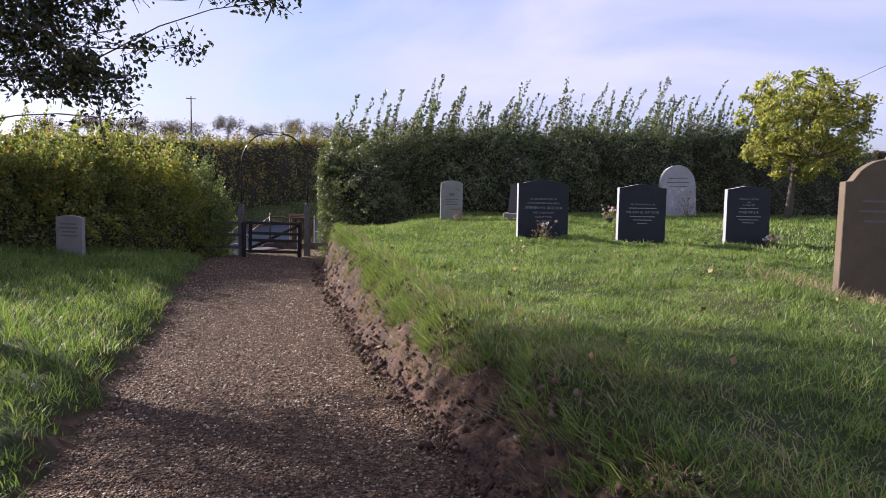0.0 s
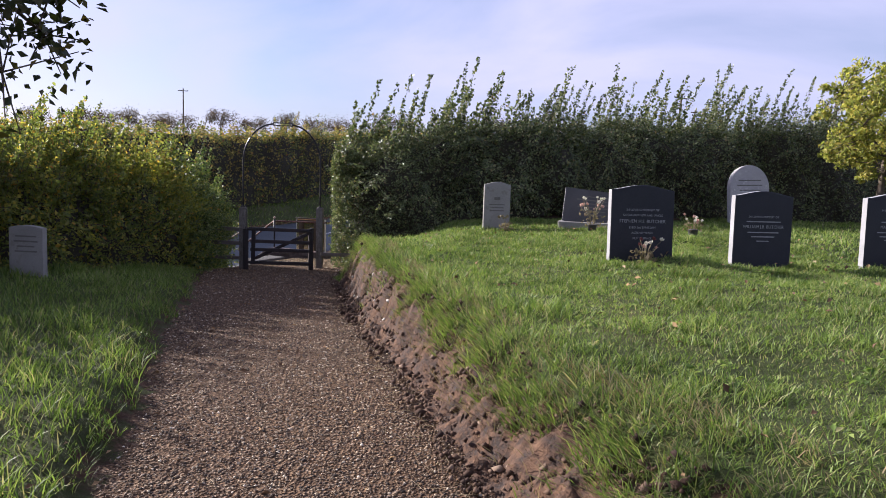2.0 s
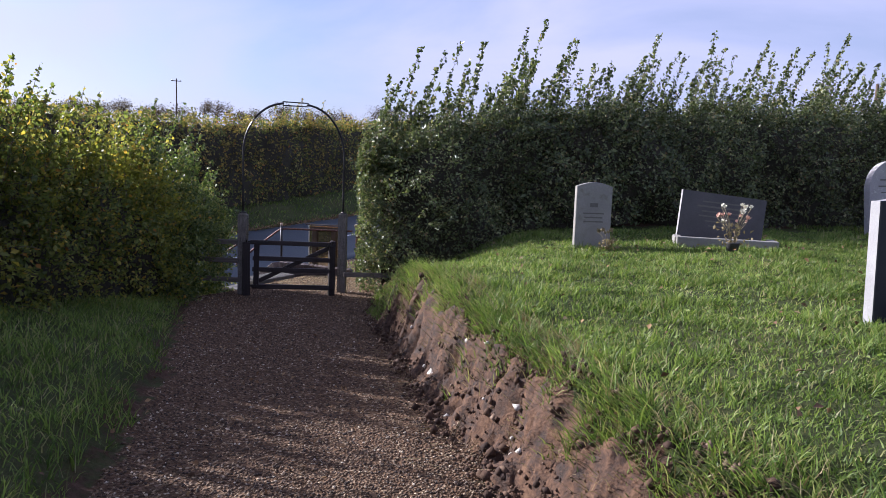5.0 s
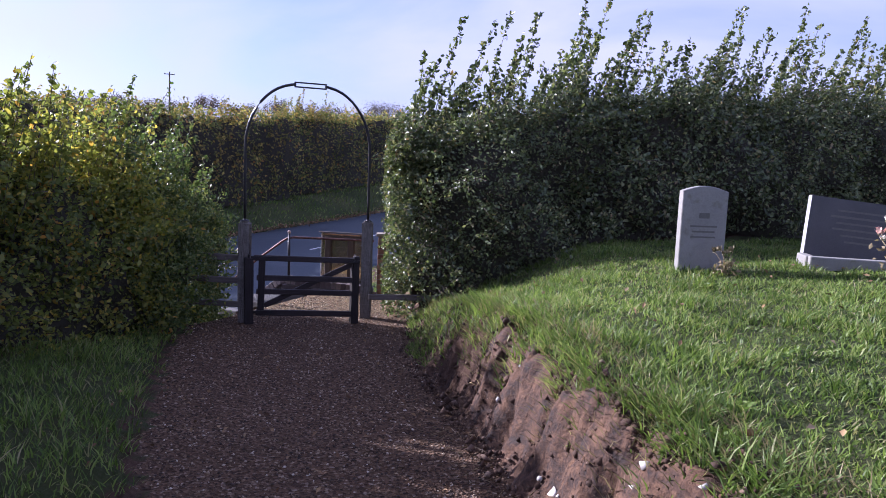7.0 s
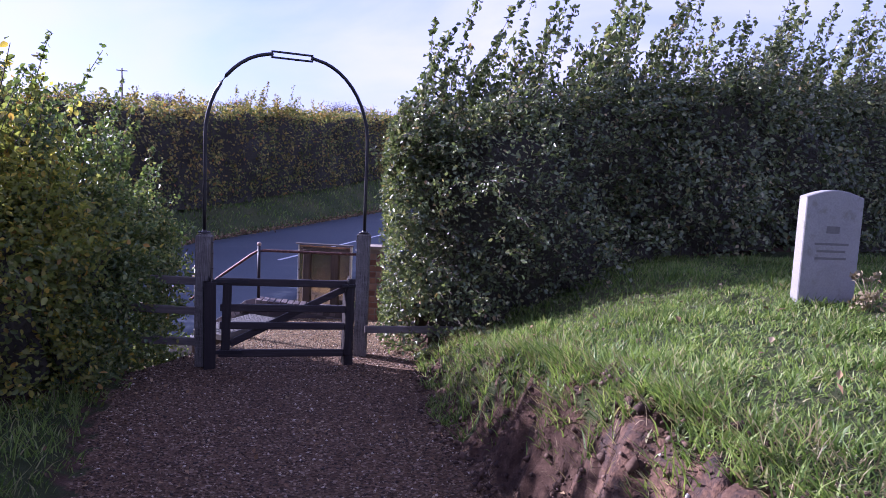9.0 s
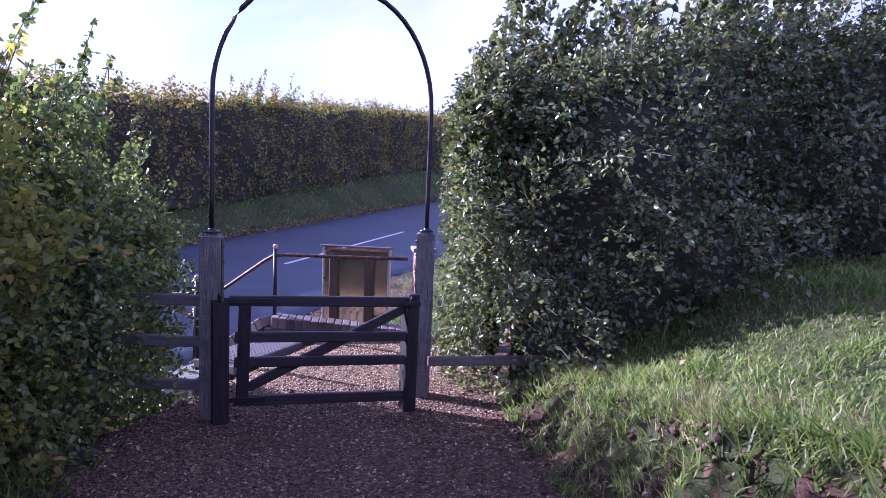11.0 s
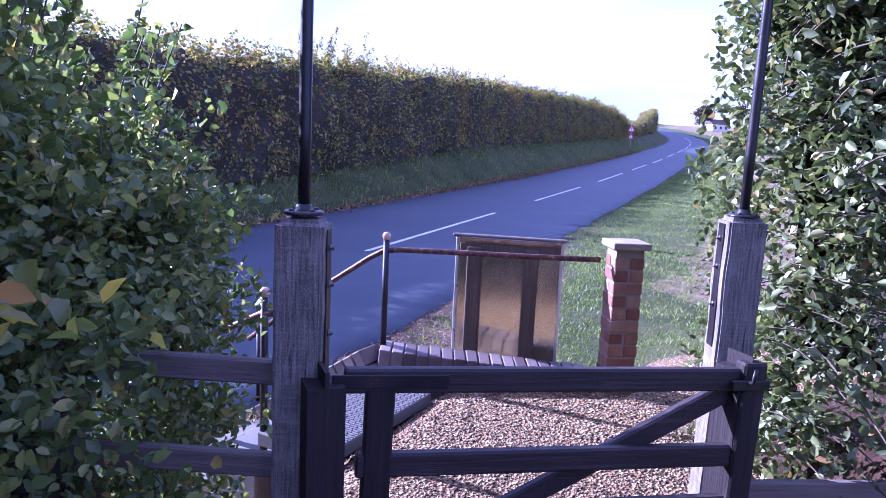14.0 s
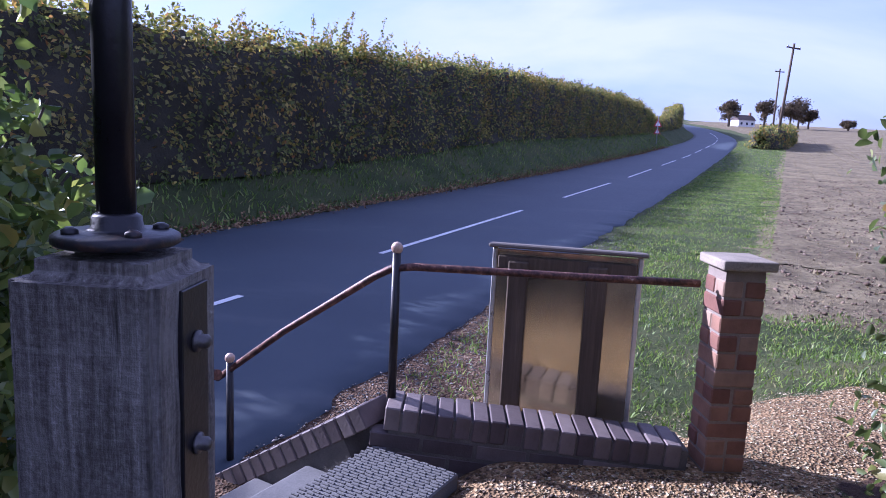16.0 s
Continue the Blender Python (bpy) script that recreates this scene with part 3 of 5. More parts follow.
def build_bank():
    """The crumbling cut face of the bank above the path, finely broken."""
    y, d = np.meshgrid(np.arange(1.4, 13.6, 0.022), np.linspace(-0.10, 0.50, 34), indexing="ij")
    edge = 0.06 * wobble(y, d * 0, 7.0) + 0.05 * wobble(y, d * 0, 2.3, 3.0)
    x = path_right(y) + d + edge * smooth(-0.05, 0.1, d)
    gen = np.random.default_rng(77)

    def lumpy(step):
        """Random heights every few rows and columns, smoothly joined."""
        ny, nx = x.shape
        coarse = gen.normal(0, 1, (ny // step + 2, nx // step + 2))
        i, j = np.arange(ny) / step, np.arange(nx) / step
        rows = np.array([np.interp(j, np.arange(coarse.shape[1]), r) for r in coarse])
        return np.array([np.interp(i, np.arange(coarse.shape[0]), c) for c in rows.T]).T

    face = smooth(-0.08, 0.04, d) * smooth(0.48 - 0.12 * smooth(6, 9, y), 0.25, d + 0.6 * edge) * smooth(12.2, 11.0, y)
    crumb = 0.019 * lumpy(7) + 0.015 * lumpy(4) + 0.012 * lumpy(2) + gen.normal(0, 0.008, x.shape)
    z = ground_z(x, y) + face * (0.010 + crumb) - 0.05 * (1 - face)
    x = x + face * (gen.normal(0, 0.006, x.shape) - 0.03 * np.abs(lumpy(6)) * smooth(0.08, 0.3, d))
    k = d.shape[1]
    i = (np.arange(d.shape[0] - 1)[:, None] * k + np.arange(k - 1)[None, :]).ravel()
    soup("earth_bank", np.stack([x, y, z], -1).reshape(-1, 3), np.stack([i, i + k, i + k + 1, i + 1], 1)[:, ::-1], M_EARTH, None, "crumbling cut face of brown earth beside the path", "structure", "earth bank")


build_bank()


def build_road():
    ss = np.r_[np.arange(-60, -8, 1.0), np.arange(-8, 8, 0.12), np.arange(8, 40, 1.0), np.arange(40, 175, 3.0)]
    ns = np.r_[ROAD_NEAR - 0.05, np.linspace(ROAD_NEAR, ROAD_FAR, 12), ROAD_FAR + 0.05]
    s, n = np.meshgrid(ss, ns, indexing="ij")
    bend = 0.0016 * np.clip(s - 62, 0, None) ** 2
    nn = n + bend + (np.abs(n) > 2.0) * (0.05 * wobble(s, s * 0, 1.7) + 0.04 * wobble(s, s * 0, 5.3))
    x, y = ROAD_O[0] + s * ROAD_U[0] + nn * ROAD_N[0], ROAD_O[1] + s * ROAD_U[1] + nn * ROAD_N[1]
    z = road_z(y) + 0.02 - 0.012 * (n - 0.4) ** 2 / 4 - 0.12 * ((n < ROAD_NEAR - 0.01) | (n > ROAD_FAR + 0.01))
    k = len(ns)
    i = (np.arange(len(ss) - 1)[:, None] * k + np.arange(k - 1)[None, :]).ravel()
    soup("road", np.stack([x, y, z], -1).reshape(-1, 3), np.stack([i, i + 1, i + k + 1, i + k], 1)[:, ::-1], M_ASPHALT, None, "worn grey asphalt country road with a broken centre line", "structure", "road", True)
    # broken centre line: 6 m marks and 3 m gaps, worn at their ends
    for j in range(-5, 12):
        s0 = -0.02 + 9.15 * j
        ln = 5.85 if j != -1 else 6.5
        a = s0 + np.linspace(0, ln, 9)
        w = 0.042
        bd = 0.0016 * np.clip(a - 62, 0, None) ** 2
        verts = []
        for sv, b in zip(a, bd):
            for off in (-w, w):
                px, py = ROAD_O + sv * ROAD_U + (off + b + 0.006 * math.sin(9 * sv)) * ROAD_N
                verts.append((px, py, float(road_z(py)) + 0.026))
        i = np.arange(8) * 2
        soup("centre_line_mark", np.array(verts), np.stack([i, i + 2, i + 3, i + 1], 1), M_LINE, None, "worn white painted centre line mark on the road", "structure", "road marking")


build_road()

# ------------------------------------------------------------------ foliage


def unit(a):
    return a / np.maximum(np.linalg.norm(a, axis=1, keepdims=True), 1e-9)


def leaf_mesh(pos, nrm, size, gen, width=0.62, droop=0.25, oval=False):
    """Folded pointed leaves, facing about along nrm: four corners and two faces each."""
    n = len(pos)
    nrm = unit(nrm + gen.normal(0, 0.8, (n, 3)))
    tip = gen.normal(0, 1, (n, 3)) - np.array([0, 0, droop])
    tip = unit(tip - nrm * np.sum(tip * nrm, 1, keepdims=True))
    side = np.cross(nrm, tip)
    L = (size * gen.uniform(0.6, 1.3, n))[:, None]
    a = pos - tip * L * 0.5
    b = pos + side * L * width * 0.5 + nrm * L * 0.13
    c = pos + tip * L * 0.5 - nrm * L * 0.08
    d = pos - side * L * width * 0.5 + nrm * L * 0.13
    if oval:
        lift = nrm * L * 0.11
        q = [a, pos - tip * L * 0.22 + side * L * width * 0.44 + lift, pos + tip * L * 0.16 + side * L * width * 0.42 + lift, c,
             pos + tip * L * 0.16 - side * L * width * 0.42 + lift, pos - tip * L * 0.22 - side * L * width * 0.44 + lift]
        i = np.arange(n) * 6
        f = np.stack([np.stack([i + k for k in t], 1) for t in ((0, 1, 2), (0, 2, 3), (0, 3, 4), (0, 4, 5))], 1).reshape(-1, 3)
        return np.stack(q, 1).reshape(-1, 3), f
    v = np.stack([a, b, c, d], 1).reshape(-1, 3)
    i = np.arange(n) * 4
    f = np.stack([np.stack([i, i + 1, i + 2], 1), np.stack([i, i + 2, i + 3], 1)], 1).reshape(-1, 3)
    return v, f


def rods(a, b, ra, rb):
    """Thin three-sided twigs from a to b."""
    n = len(a)
    d = unit(b - a)
    s = unit(np.cross(d, np.tile([0.31, 0.86, 0.41], (n, 1))))
    t = np.cross(d, s)
    vs = []
    for p, r in ((a, ra), (b, rb)):
        for q in (0, 2.094, 4.189):
            vs.append(p + (s * math.cos(q) + t * math.sin(q)) * r)
    v = np.stack(vs, 1).reshape(-1, 3)
    i = np.arange(n) * 6
    f = np.concatenate([np.stack([i + k, i + (k + 1) % 3, i + 3 + (k + 1) % 3, i + 3 + k], 1) for k in range(3)])
    return v, f


def clear(p):
    """Keeps the way through the gate and the view of the posts free of leaves."""
    return ~((p[:, 0] > -4.84) & (p[:, 0] < -3.22) & (p[:, 1] > 12.5) & (p[:, 1] < 19)) & ~((p[:, 0] > -3.3) & (p[:, 0] < -2.9) & (p[:, 1] < 15.36) & (p[:, 1] > 12)) & ~((p[:, 0] < -3.02) & (p[:, 0] > -4.0) & (p[:, 1] > 15.3) & (p[:, 1] < 18))


def hedge(name, label, stations, mat, count, leaf, seed, shoots=0, shoot_h=(0.4, 1.1), lump=0.16, front=1, deep=0.3, mesh_step=0.25, base=None, sprays=0, crowd=1.0, fill=0.78, gaps=0.5, shoot_leaf=1.0, shoot_arc=(0.42, 0.62)):
    """A hedge along stations (x, y, half width, height of its top): a dark shell inside for its shade, leaves over it,
    and shoots on top.
    """
    gen = np.random.default_rng(seed)
    st = np.array(stations, float)
    seg = np.r_[0, np.cumsum(np.hypot(np.diff(st[:, 0]), np.diff(st[:, 1])))]
    total = seg[-1]

    def surface(u, a, inset):
        x, y, hw, zt = (np.interp(u, seg, st[:, k]) for k in range(4))
        e = 0.05
        dx, dy = np.interp(u + e, seg, st[:, 0]) - np.interp(u - e, seg, st[:, 0]), np.interp(u + e, seg, st[:, 1]) - np.interp(u - e, seg, st[:, 1])
        ln = np.hypot(dx, dy) + 1e-9
        sx, sy = dy / ln, -dx / ln
        end = np.minimum(u, total - u)
        cap = np.sqrt(np.clip(1 - (1 - np.clip(end / 0.45, 0, 1)) ** 2, 0.0, 1)) * 0.7 + 0.3
        zb = ground_z(x, y) if base is None else base(x, y)
        lumps = lump * (0.9 * wobble(u * 0.6, a * 0.9, 1.6, seed) + 0.8 * wobble(u, a * 1.7, 2.3, seed) + 0.5 * wobble(u, a * 2.2, 5.1, seed + 1))
        c, s = np.cos(a), np.sin(a)
        r = (np.abs(c) ** 4 + np.abs(s) ** 4) ** -0.25
        off = (hw * cap + lumps - inset) * r * c
        h = (zt - zb + lumps * 0.9 - inset * 0.8) * (0.88 + 0.12 * cap) * r * np.abs(s)
        p = np.stack([x + sx * off, y + sy * off, zb + 0.02 + h], -1)
        nr = np.stack([sx * c, sy * c, s * 0.9 + 0.05], -1)
        return p, nr

    tag = thing(name, label, "hedge")
    # dark inside: a closed shell coloured as the shade deep in the hedge
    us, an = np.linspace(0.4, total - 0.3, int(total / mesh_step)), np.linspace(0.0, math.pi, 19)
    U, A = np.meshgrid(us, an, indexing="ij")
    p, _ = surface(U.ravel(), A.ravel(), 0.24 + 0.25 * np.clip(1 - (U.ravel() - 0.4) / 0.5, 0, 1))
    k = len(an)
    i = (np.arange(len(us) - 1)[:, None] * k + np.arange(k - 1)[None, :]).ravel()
    soup("shade_core", p, np.stack([i, i + 1, i + k + 1, i + k], 1), M_SHADE_CORE, tag, "dark inner shell in place of the shade among the twigs", "", "", True)
    # leaves
    u = total * gen.random(count) ** crowd
    a = gen.beta(1.05, 1.75, count) * math.pi if front > 0 else math.pi - gen.beta(1.05, 1.75, count) * math.pi
    k = count // 16
    u2 = np.r_[u, gen.uniform(0, 0.5, k), total - gen.uniform(0, 0.2, k // 3)]
    a2 = np.r_[a, gen.uniform(0, math.pi, k + k // 3)]
    inset = gen.random(len(u2)) ** 1.6 * deep - 0.05
    inset[count:count + k] = gen.uniform(-0.04, 0.55, k)
    p, nr = surface(u2, a2, inset)
    p = p + gen.normal(0, 0.02, p.shape)
    # leaves gather in clumps, with hollows between that show the dark shell
    gather = wobble(u2 * 1.0, a2 * 1.5, 3.4, seed + 2.0) + 0.8 * wobble(u2, a2 * 1.6, 8.3, seed)
    low = smooth(0.5, 0.0, p[:, 2] - ground_z(p[:, 0], p[:, 1]))
    ok = clear(p) & (gen.random(len(p)) < (fill + gaps * gather) * (1 - 0.55 * low))
    near = (p[:, 1] > 12.0) & (p[:, 1] < 17.5) & (p[:, 0] < -0.6) & (p[:, 0] > -6.6)
    parts_v, parts_f = [], []
    for pick, oval in ((ok & near, True), (ok & ~near, False)):
        if pick.any():
            v, f = leaf_mesh(p[pick], (nr + np.array([0, 0, 0.25]))[pick], leaf * (0.8 if oval else 1.15), gen, oval=oval)
            parts_v.append(v)
            parts_f.append(f)
    # shoots above, and sprays out of the face
    stems_a, stems_b = [], []
    for _ in range(shoots):
        uu = np.array([gen.uniform(0.05, total - 0.1)])
        aa = np.array([gen.uniform(*shoot_arc) * math.pi])
        p0 = surface(uu, aa, 0.12)[0][0]
        hgt = gen.uniform(*shoot_h) * (0.45 + 0.75 * gen.random())
        lean = np.array([gen.normal(0.17, 0.1), gen.normal(0.0, 0.08), 1.0])
        bend = np.array([gen.normal(0.1, 0.07), gen.normal(0, 0.05), 0])
        tip = p0 + (lean + bend) * hgt
        if not clear(tip[None])[0] or (tip[0] > -5.15 and tip[0] < -4.5 and hgt > 0.35):
            continue
        steps = max(3, int(hgt / 0.2))
        pts = [p0 + lean * hgt * q + bend * hgt * q * q for q in np.linspace(0, 1, steps)]
        stems_a += pts[:-1]
        stems_b += pts[1:]
        m = int(hgt / (leaf * 0.22))
        q = gen.uniform(0.0, 1.02, m)
        base_p = p0 + lean * hgt * q[:, None] + bend * hgt * (q * q)[:, None]
        spread = leaf * (1.35 - 0.75 * q)[:, None]
        lp = base_p + gen.normal(0, 0.55, (m, 3)) * spread
        v, f = leaf_mesh(lp, gen.normal(0, 1, (m, 3)), leaf * shoot_leaf, gen, oval=p0[1] > 12 and p0[1] < 17.5 and p0[0] < 0)
        parts_v.append(v)
        parts_f.append(f)
    for _ in range(sprays):
        uu = np.array([total * gen.random() ** 1.8])
        aa = np.array([gen.uniform(0.05, 0.42) * math.pi])
        aa = aa if front > 0 else math.pi - aa
        p0, n0 = (q[0] for q in surface(uu, aa, 0.1))
        if not clear(p0[None] + n0[None] * 0.3)[0]:
            continue
        ln = gen.uniform(0.2, 0.55)
        way = unit((n0 + gen.normal(0, 0.3, 3) + np.array([0.25, 0, -0.1]))[None])[0]
        pts = [p0 + way * ln * q + np.array([0, 0, -0.25 * ln * q * q]) for q in (0, 0.35, 0.7, 1)]
        if p0[1] < 12.5 or p0[0] > -3.2:
            stems_a += pts[:-1]
            stems_b += pts[1:]
        m = int(ln / (leaf * 0.35))
        q = gen.uniform(0.1, 1.0, m)
        lp = p0 + way * ln * q[:, None] + np.outer(-0.25 * ln * q * q, [0, 0, 1]) + gen.normal(0, leaf * 0.5, (m, 3))
        v, f = leaf_mesh(lp, gen.normal(0, 0.6, (m, 3)) + np.array([-0.3, -0.2, 0.9]), leaf * 0.82, gen, oval=p0[1] > 12 and p0[1] < 17.5 and p0[0] < 0)
        parts_v.append(v)
        parts_f.append(f)
    off, fs = 0, []
    for v, f in zip(parts_v, parts_f):
        fs.append(f + off)
        off += len(v)
    soup("leaves", np.concatenate(parts_v), np.concatenate(fs), mat, tag, "", "stuff")
    if stems_a:
        v, f = rods(np.array(stems_a), np.array(stems_b), 0.004, 0.0026)
        soup("new_growth", v, f, M_BARK, tag, "thin upright brown shoots", "stuff")
    return tag


def grass(name, label, x, y, height, mat, gen, lean=0.35, width=0.006, wind=(0.1, -0.05), lift=None, category="grass"):
    """Blades at x, y: each three faces, bent over."""
    n = len(x)
    z = ground_z(x, y) - 0.01 if lift is None else lift
    base = np.stack([x, y, z], 1)
    ang = gen.uniform(0, 2 * math.pi, n)
    side = np.stack([np.cos(ang), np.sin(ang), np.zeros(n)], 1)
    fall = np.stack([gen.normal(wind[0], lean, n), gen.normal(wind[1], lean, n), np.ones(n)], 1)
    H = (height * gen.uniform(0.5, 1.25, n))[:, None]
    w = (width * gen.uniform(0.7, 1.4, n))[:, None]
    mid = base + unit(fall) * H * 0.55
    bend = fall.copy()
    bend[:, 2] *= 0.45
    tip = mid + unit(bend) * H * 0.5
    v = np.stack([base - side * w, base + side * w, mid + side * w * 0.8, mid - side * w * 0.8, tip], 1).reshape(-1, 3)
    i = np.arange(n) * 5
    f = np.stack([np.stack([i, i + 1, i + 2], 1), np.stack([i, i + 2, i + 3], 1), np.stack([i + 3, i + 2, i + 4], 1)], 1).reshape(-1, 3)
    return soup(name, v, f, mat, None, label, "stuff", category)


def branch_tree(name, label, foot, trunk, limbs, crown, mat, leaf, count, seed, clusters, twig_r=0.006, extra=()):
    """A tree: a tapered trunk, limbs towards clusters of leaves in the crown (centre, radii)."""
    gen = np.random.default_rng(seed)
    tag = thing(name, label, "tree", pose(*foot))
    (cx, cy, cz), (rx, ry, rz) = crown
    h, r0 = trunk
    pts = [Vector((0.04 * math.sin(2.1 * q), 0.04 * math.cos(1.7 * q), h * q)) for q in np.linspace(0, 1, 8)]
    part("trunk", tube(pts, r0, 12, [r0 * (1.35 - 0.75 * q) for q in np.linspace(0, 1, 8)]), M_BARK, tag)
    centre = np.array([cx - foot[0], cy - foot[1], cz - foot[2]])
    top = np.array(pts[-1])
    cl = []
    while len(cl) < clusters:
        d = gen.uniform(-1, 1, 3)
        if 0.25 < np.linalg.norm(d) < 1:
            cl.append(centre + d * np.array([rx, ry, rz]))
    cl = [np.array(e) - np.array(foot) for e in extra] + cl
    clusters = len(cl)
    cl = np.array(cl)
    ends = []
    for j in range(limbs):
        e = cl[j % len(cl)]
        s = np.array(pts[4 + j % 4])
        mid = (s + e) / 2 + gen.normal(0, 0.12, 3) + np.array([0, 0, 0.12])
        q = np.linspace(0, 1, 13)[:, None]
        curve = (1 - q) ** 2 * s + 2 * q * (1 - q) * mid + q * q * e
        if j < len(extra):
            curve = curve + np.sin(q * math.pi) * np.concatenate([0.16 * np.sin(7 * q + j), 0.10 * np.sin(9 * q + 2 * j), 0.14 * np.sin(8 * q + 3 * j)], 1)
        part("limb", tube([Vector(p) for p in curve], 0.03, 6, [r0 * (0.30 - 0.25 * k) * (0.3 if j < len(extra) else 1.0) for k in np.linspace(0, 1, 13)]), M_BARK, tag)
        ends.append(curve)
    nodes = np.concatenate([c[2:] for c in ends])
    start = nodes[[np.argmin(np.linalg.norm(nodes - c, axis=1)) for c in cl]]
    v, f = rods(start, cl, 0.012, twig_r)
    tv, tf, off = [v], [f], len(v)
    per = count // clusters
    pos, nr = [], []
    for j, c in enumerate(cl):
        size = gen.uniform(0.12, 0.26) * (rx + ry + rz) / 4.5 * (0.8 if j < len(extra) else 1.0)
        d = unit(gen.normal(0, 1, (per, 3))) * (gen.random(per) ** 0.5)[:, None] * size
        d[:, 2] *= 0.7
        pos.append(c + d)
        nr.append(d + np.array([0, 0, 0.2]))
        m = 9
        tips = c + unit(gen.normal(0, 1, (m, 3))) * size * 0.8
        v, f = rods(np.tile(c, (m, 1)), tips, twig_r * 0.8, twig_r * 0.4)
        tv.append(v)
        tf.append(f + off)
        off += len(v)
    soup("fine_twig_mass", np.concatenate(tv), np.concatenate(tf), M_BARK, tag, "", "stuff")
    v, f = leaf_mesh(np.concatenate(pos), np.concatenate(nr), leaf, gen)
    soup("crown", v, f, mat, tag, "", "stuff")
    return tag


hedge("hedge", "tall dark green hedge with long upright shoots behind the graves",
      [(-2.95, 15.78, 0.36, 2.4), (-2.6, 15.85, 0.66, 2.5), (-2.0, 15.98, 0.92, 2.65), (-0.5, 16.4, 0.88, 2.95), (1.5, 16.9, 0.9, 3.1), (4.0, 17.8, 0.9, 3.25), (7.5, 19.0, 0.9, 3.4), (10.2, 20.0, 0.8, 3.3), (12.8, 20.8, 0.8, 3.0)],
      M_HEDGE_R, 105000, 0.056, 11, shoots=460, shoot_h=(0.3, 1.4), sprays=1300, lump=0.27, deep=0.4, crowd=1.35, shoot_leaf=1.25)
hedge("hedge", "dark green overgrown hedge beside the gate",
      [(-5.42, 16.0, 0.44, 1.22), (-5.74, 14.9, 0.68, 1.5), (-5.94, 13.8, 0.85, 1.75)],
      M_HEDGE_G, 46000, 0.05, 12, shoots=250, shoot_h=(0.25, 1.15), sprays=500, lump=0.28, deep=0.35, front=-1, crowd=1.3, fill=0.7, shoot_arc=(0.36, 0.72))
hedge("hedge", "unkempt hedge of green and golden leaves beside the path",
      [(-5.85, 14.5, 0.6, 1.65), (-6.05, 13.3, 0.92, 1.9), (-6.55, 11.9, 0.98, 2.05), (-7.35, 10.2, 0.9, 2.2), (-8.3, 8.0, 0.9, 2.35), (-10.0, 4.0, 0.9, 2.3)],
      M_HEDGE_L, 78000, 0.056, 18, shoots=1500, shoot_h=(0.2, 0.95), sprays=700, lump=0.3, deep=0.35, front=-1, crowd=1.25, fill=0.92, shoot_arc=(0.38, 0.86))


def road_point(s, n):
    return ROAD_O + s * ROAD_U + n * ROAD_N


hedge("hedge", "long clipped hedge turning brown along the far side of the road",
      [(*road_point(s, 5.4), 0.85, float(road_z(road_point(s, 5.4)[1])) + h) for s, h in
       ((-40, 3.0), (-20, 3.05), (-5, 3.1), (2, 3.15), (8, 3.35), (17, 3.7), (30, 3.75), (42, 3.7), (52, 3.3), (56, 2.6))],
      M_HEDGE_F, 110000, 0.092, 13, shoots=420, shoot_h=(0.1, 0.55), lump=0.3, deep=0.25, mesh_step=0.6, fill=0.95, gaps=0.25)
hedge("sapling_clump", "taller leafy saplings growing out of the long hedge", [(-8.0, 31.0, 0.3, 3.5), (-7.1, 32.2, 0.4, 3.6), (-6.2, 33.4, 0.3, 3.5)],
      M_HEDGE_F, 500, 0.07, 17, shoots=30, shoot_h=(0.3, 1.0), lump=0.1)
hedge("hedge", "low ragged hedge farther up the road",
      [(*road_point(s, 5.2 + 0.0016 * max(0, s - 62) ** 2), 0.7, float(road_z(road_point(s, 5.4)[1])) + h) for s, h in ((56, 2.5), (62, 2.2), (70, 2.5), (80, 3.4), (92, 4.0), (110, 4.0), (135, 3.6))],
      M_HEDGE_F, 22000, 0.13, 14, lump=0.25, mesh_step=0.8)
hedge("hedge", "dark hedge by the field gap", [(13.4, 21.0, 0.8, 2.7), (16, 21.6, 0.8, 3.0), (22, 23.5, 0.8, 3.2)], M_HEDGE_R, 9000, 0.08, 15, shoots=14, mesh_step=0.5)

hang_gen = np.random.default_rng(5)
hang = [(-2.28, 4.5, 2.42), (-1.8, 4.75, 2.95), (-2.05, 4.65, 2.9), (-2.08, 4.45, 2.68), (-1.15, 4.6, 3.22), (-1.35, 4.55, 3.24), (-1.55, 4.5, 3.28), (-1.8, 4.5, 3.32), (-2.1, 4.5, 3.3), (-2.3, 4.6, 3.1)]
hang += [(-2.25 - 1.0 * a, 4.25 + 0.5 * b, 2.5 + 0.25 * a + 0.95 * c) for a, b, c in hang_gen.random((70, 3))]
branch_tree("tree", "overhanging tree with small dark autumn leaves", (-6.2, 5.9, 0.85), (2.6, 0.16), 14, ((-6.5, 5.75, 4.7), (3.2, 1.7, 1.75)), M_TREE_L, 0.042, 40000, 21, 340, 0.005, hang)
branch_tree("tree", "young tree with yellowing leaves before the hedge", (8.1, 15.9, float(ground_z(8.1, 15.9)) - 0.03), (1.5, 0.07), 10, ((8.25, 15.9, 3.5), (1.5, 1.4, 1.3)), M_TREE_Y, 0.085, 14500, 22, 300)

# ------------------------------------------------------------------ gate, arch and fence
GATE_L, GATE_R = Vector((-4.505, 14.965, 0)), Vector((-3.15, 15.48, 0))
GATE_YAW = math.degrees(math.atan2(GATE_R.y - GATE_L.y, GATE_R.x - GATE_L.x))


def ground_at(x, y):
    return float(ground_z(x, y))


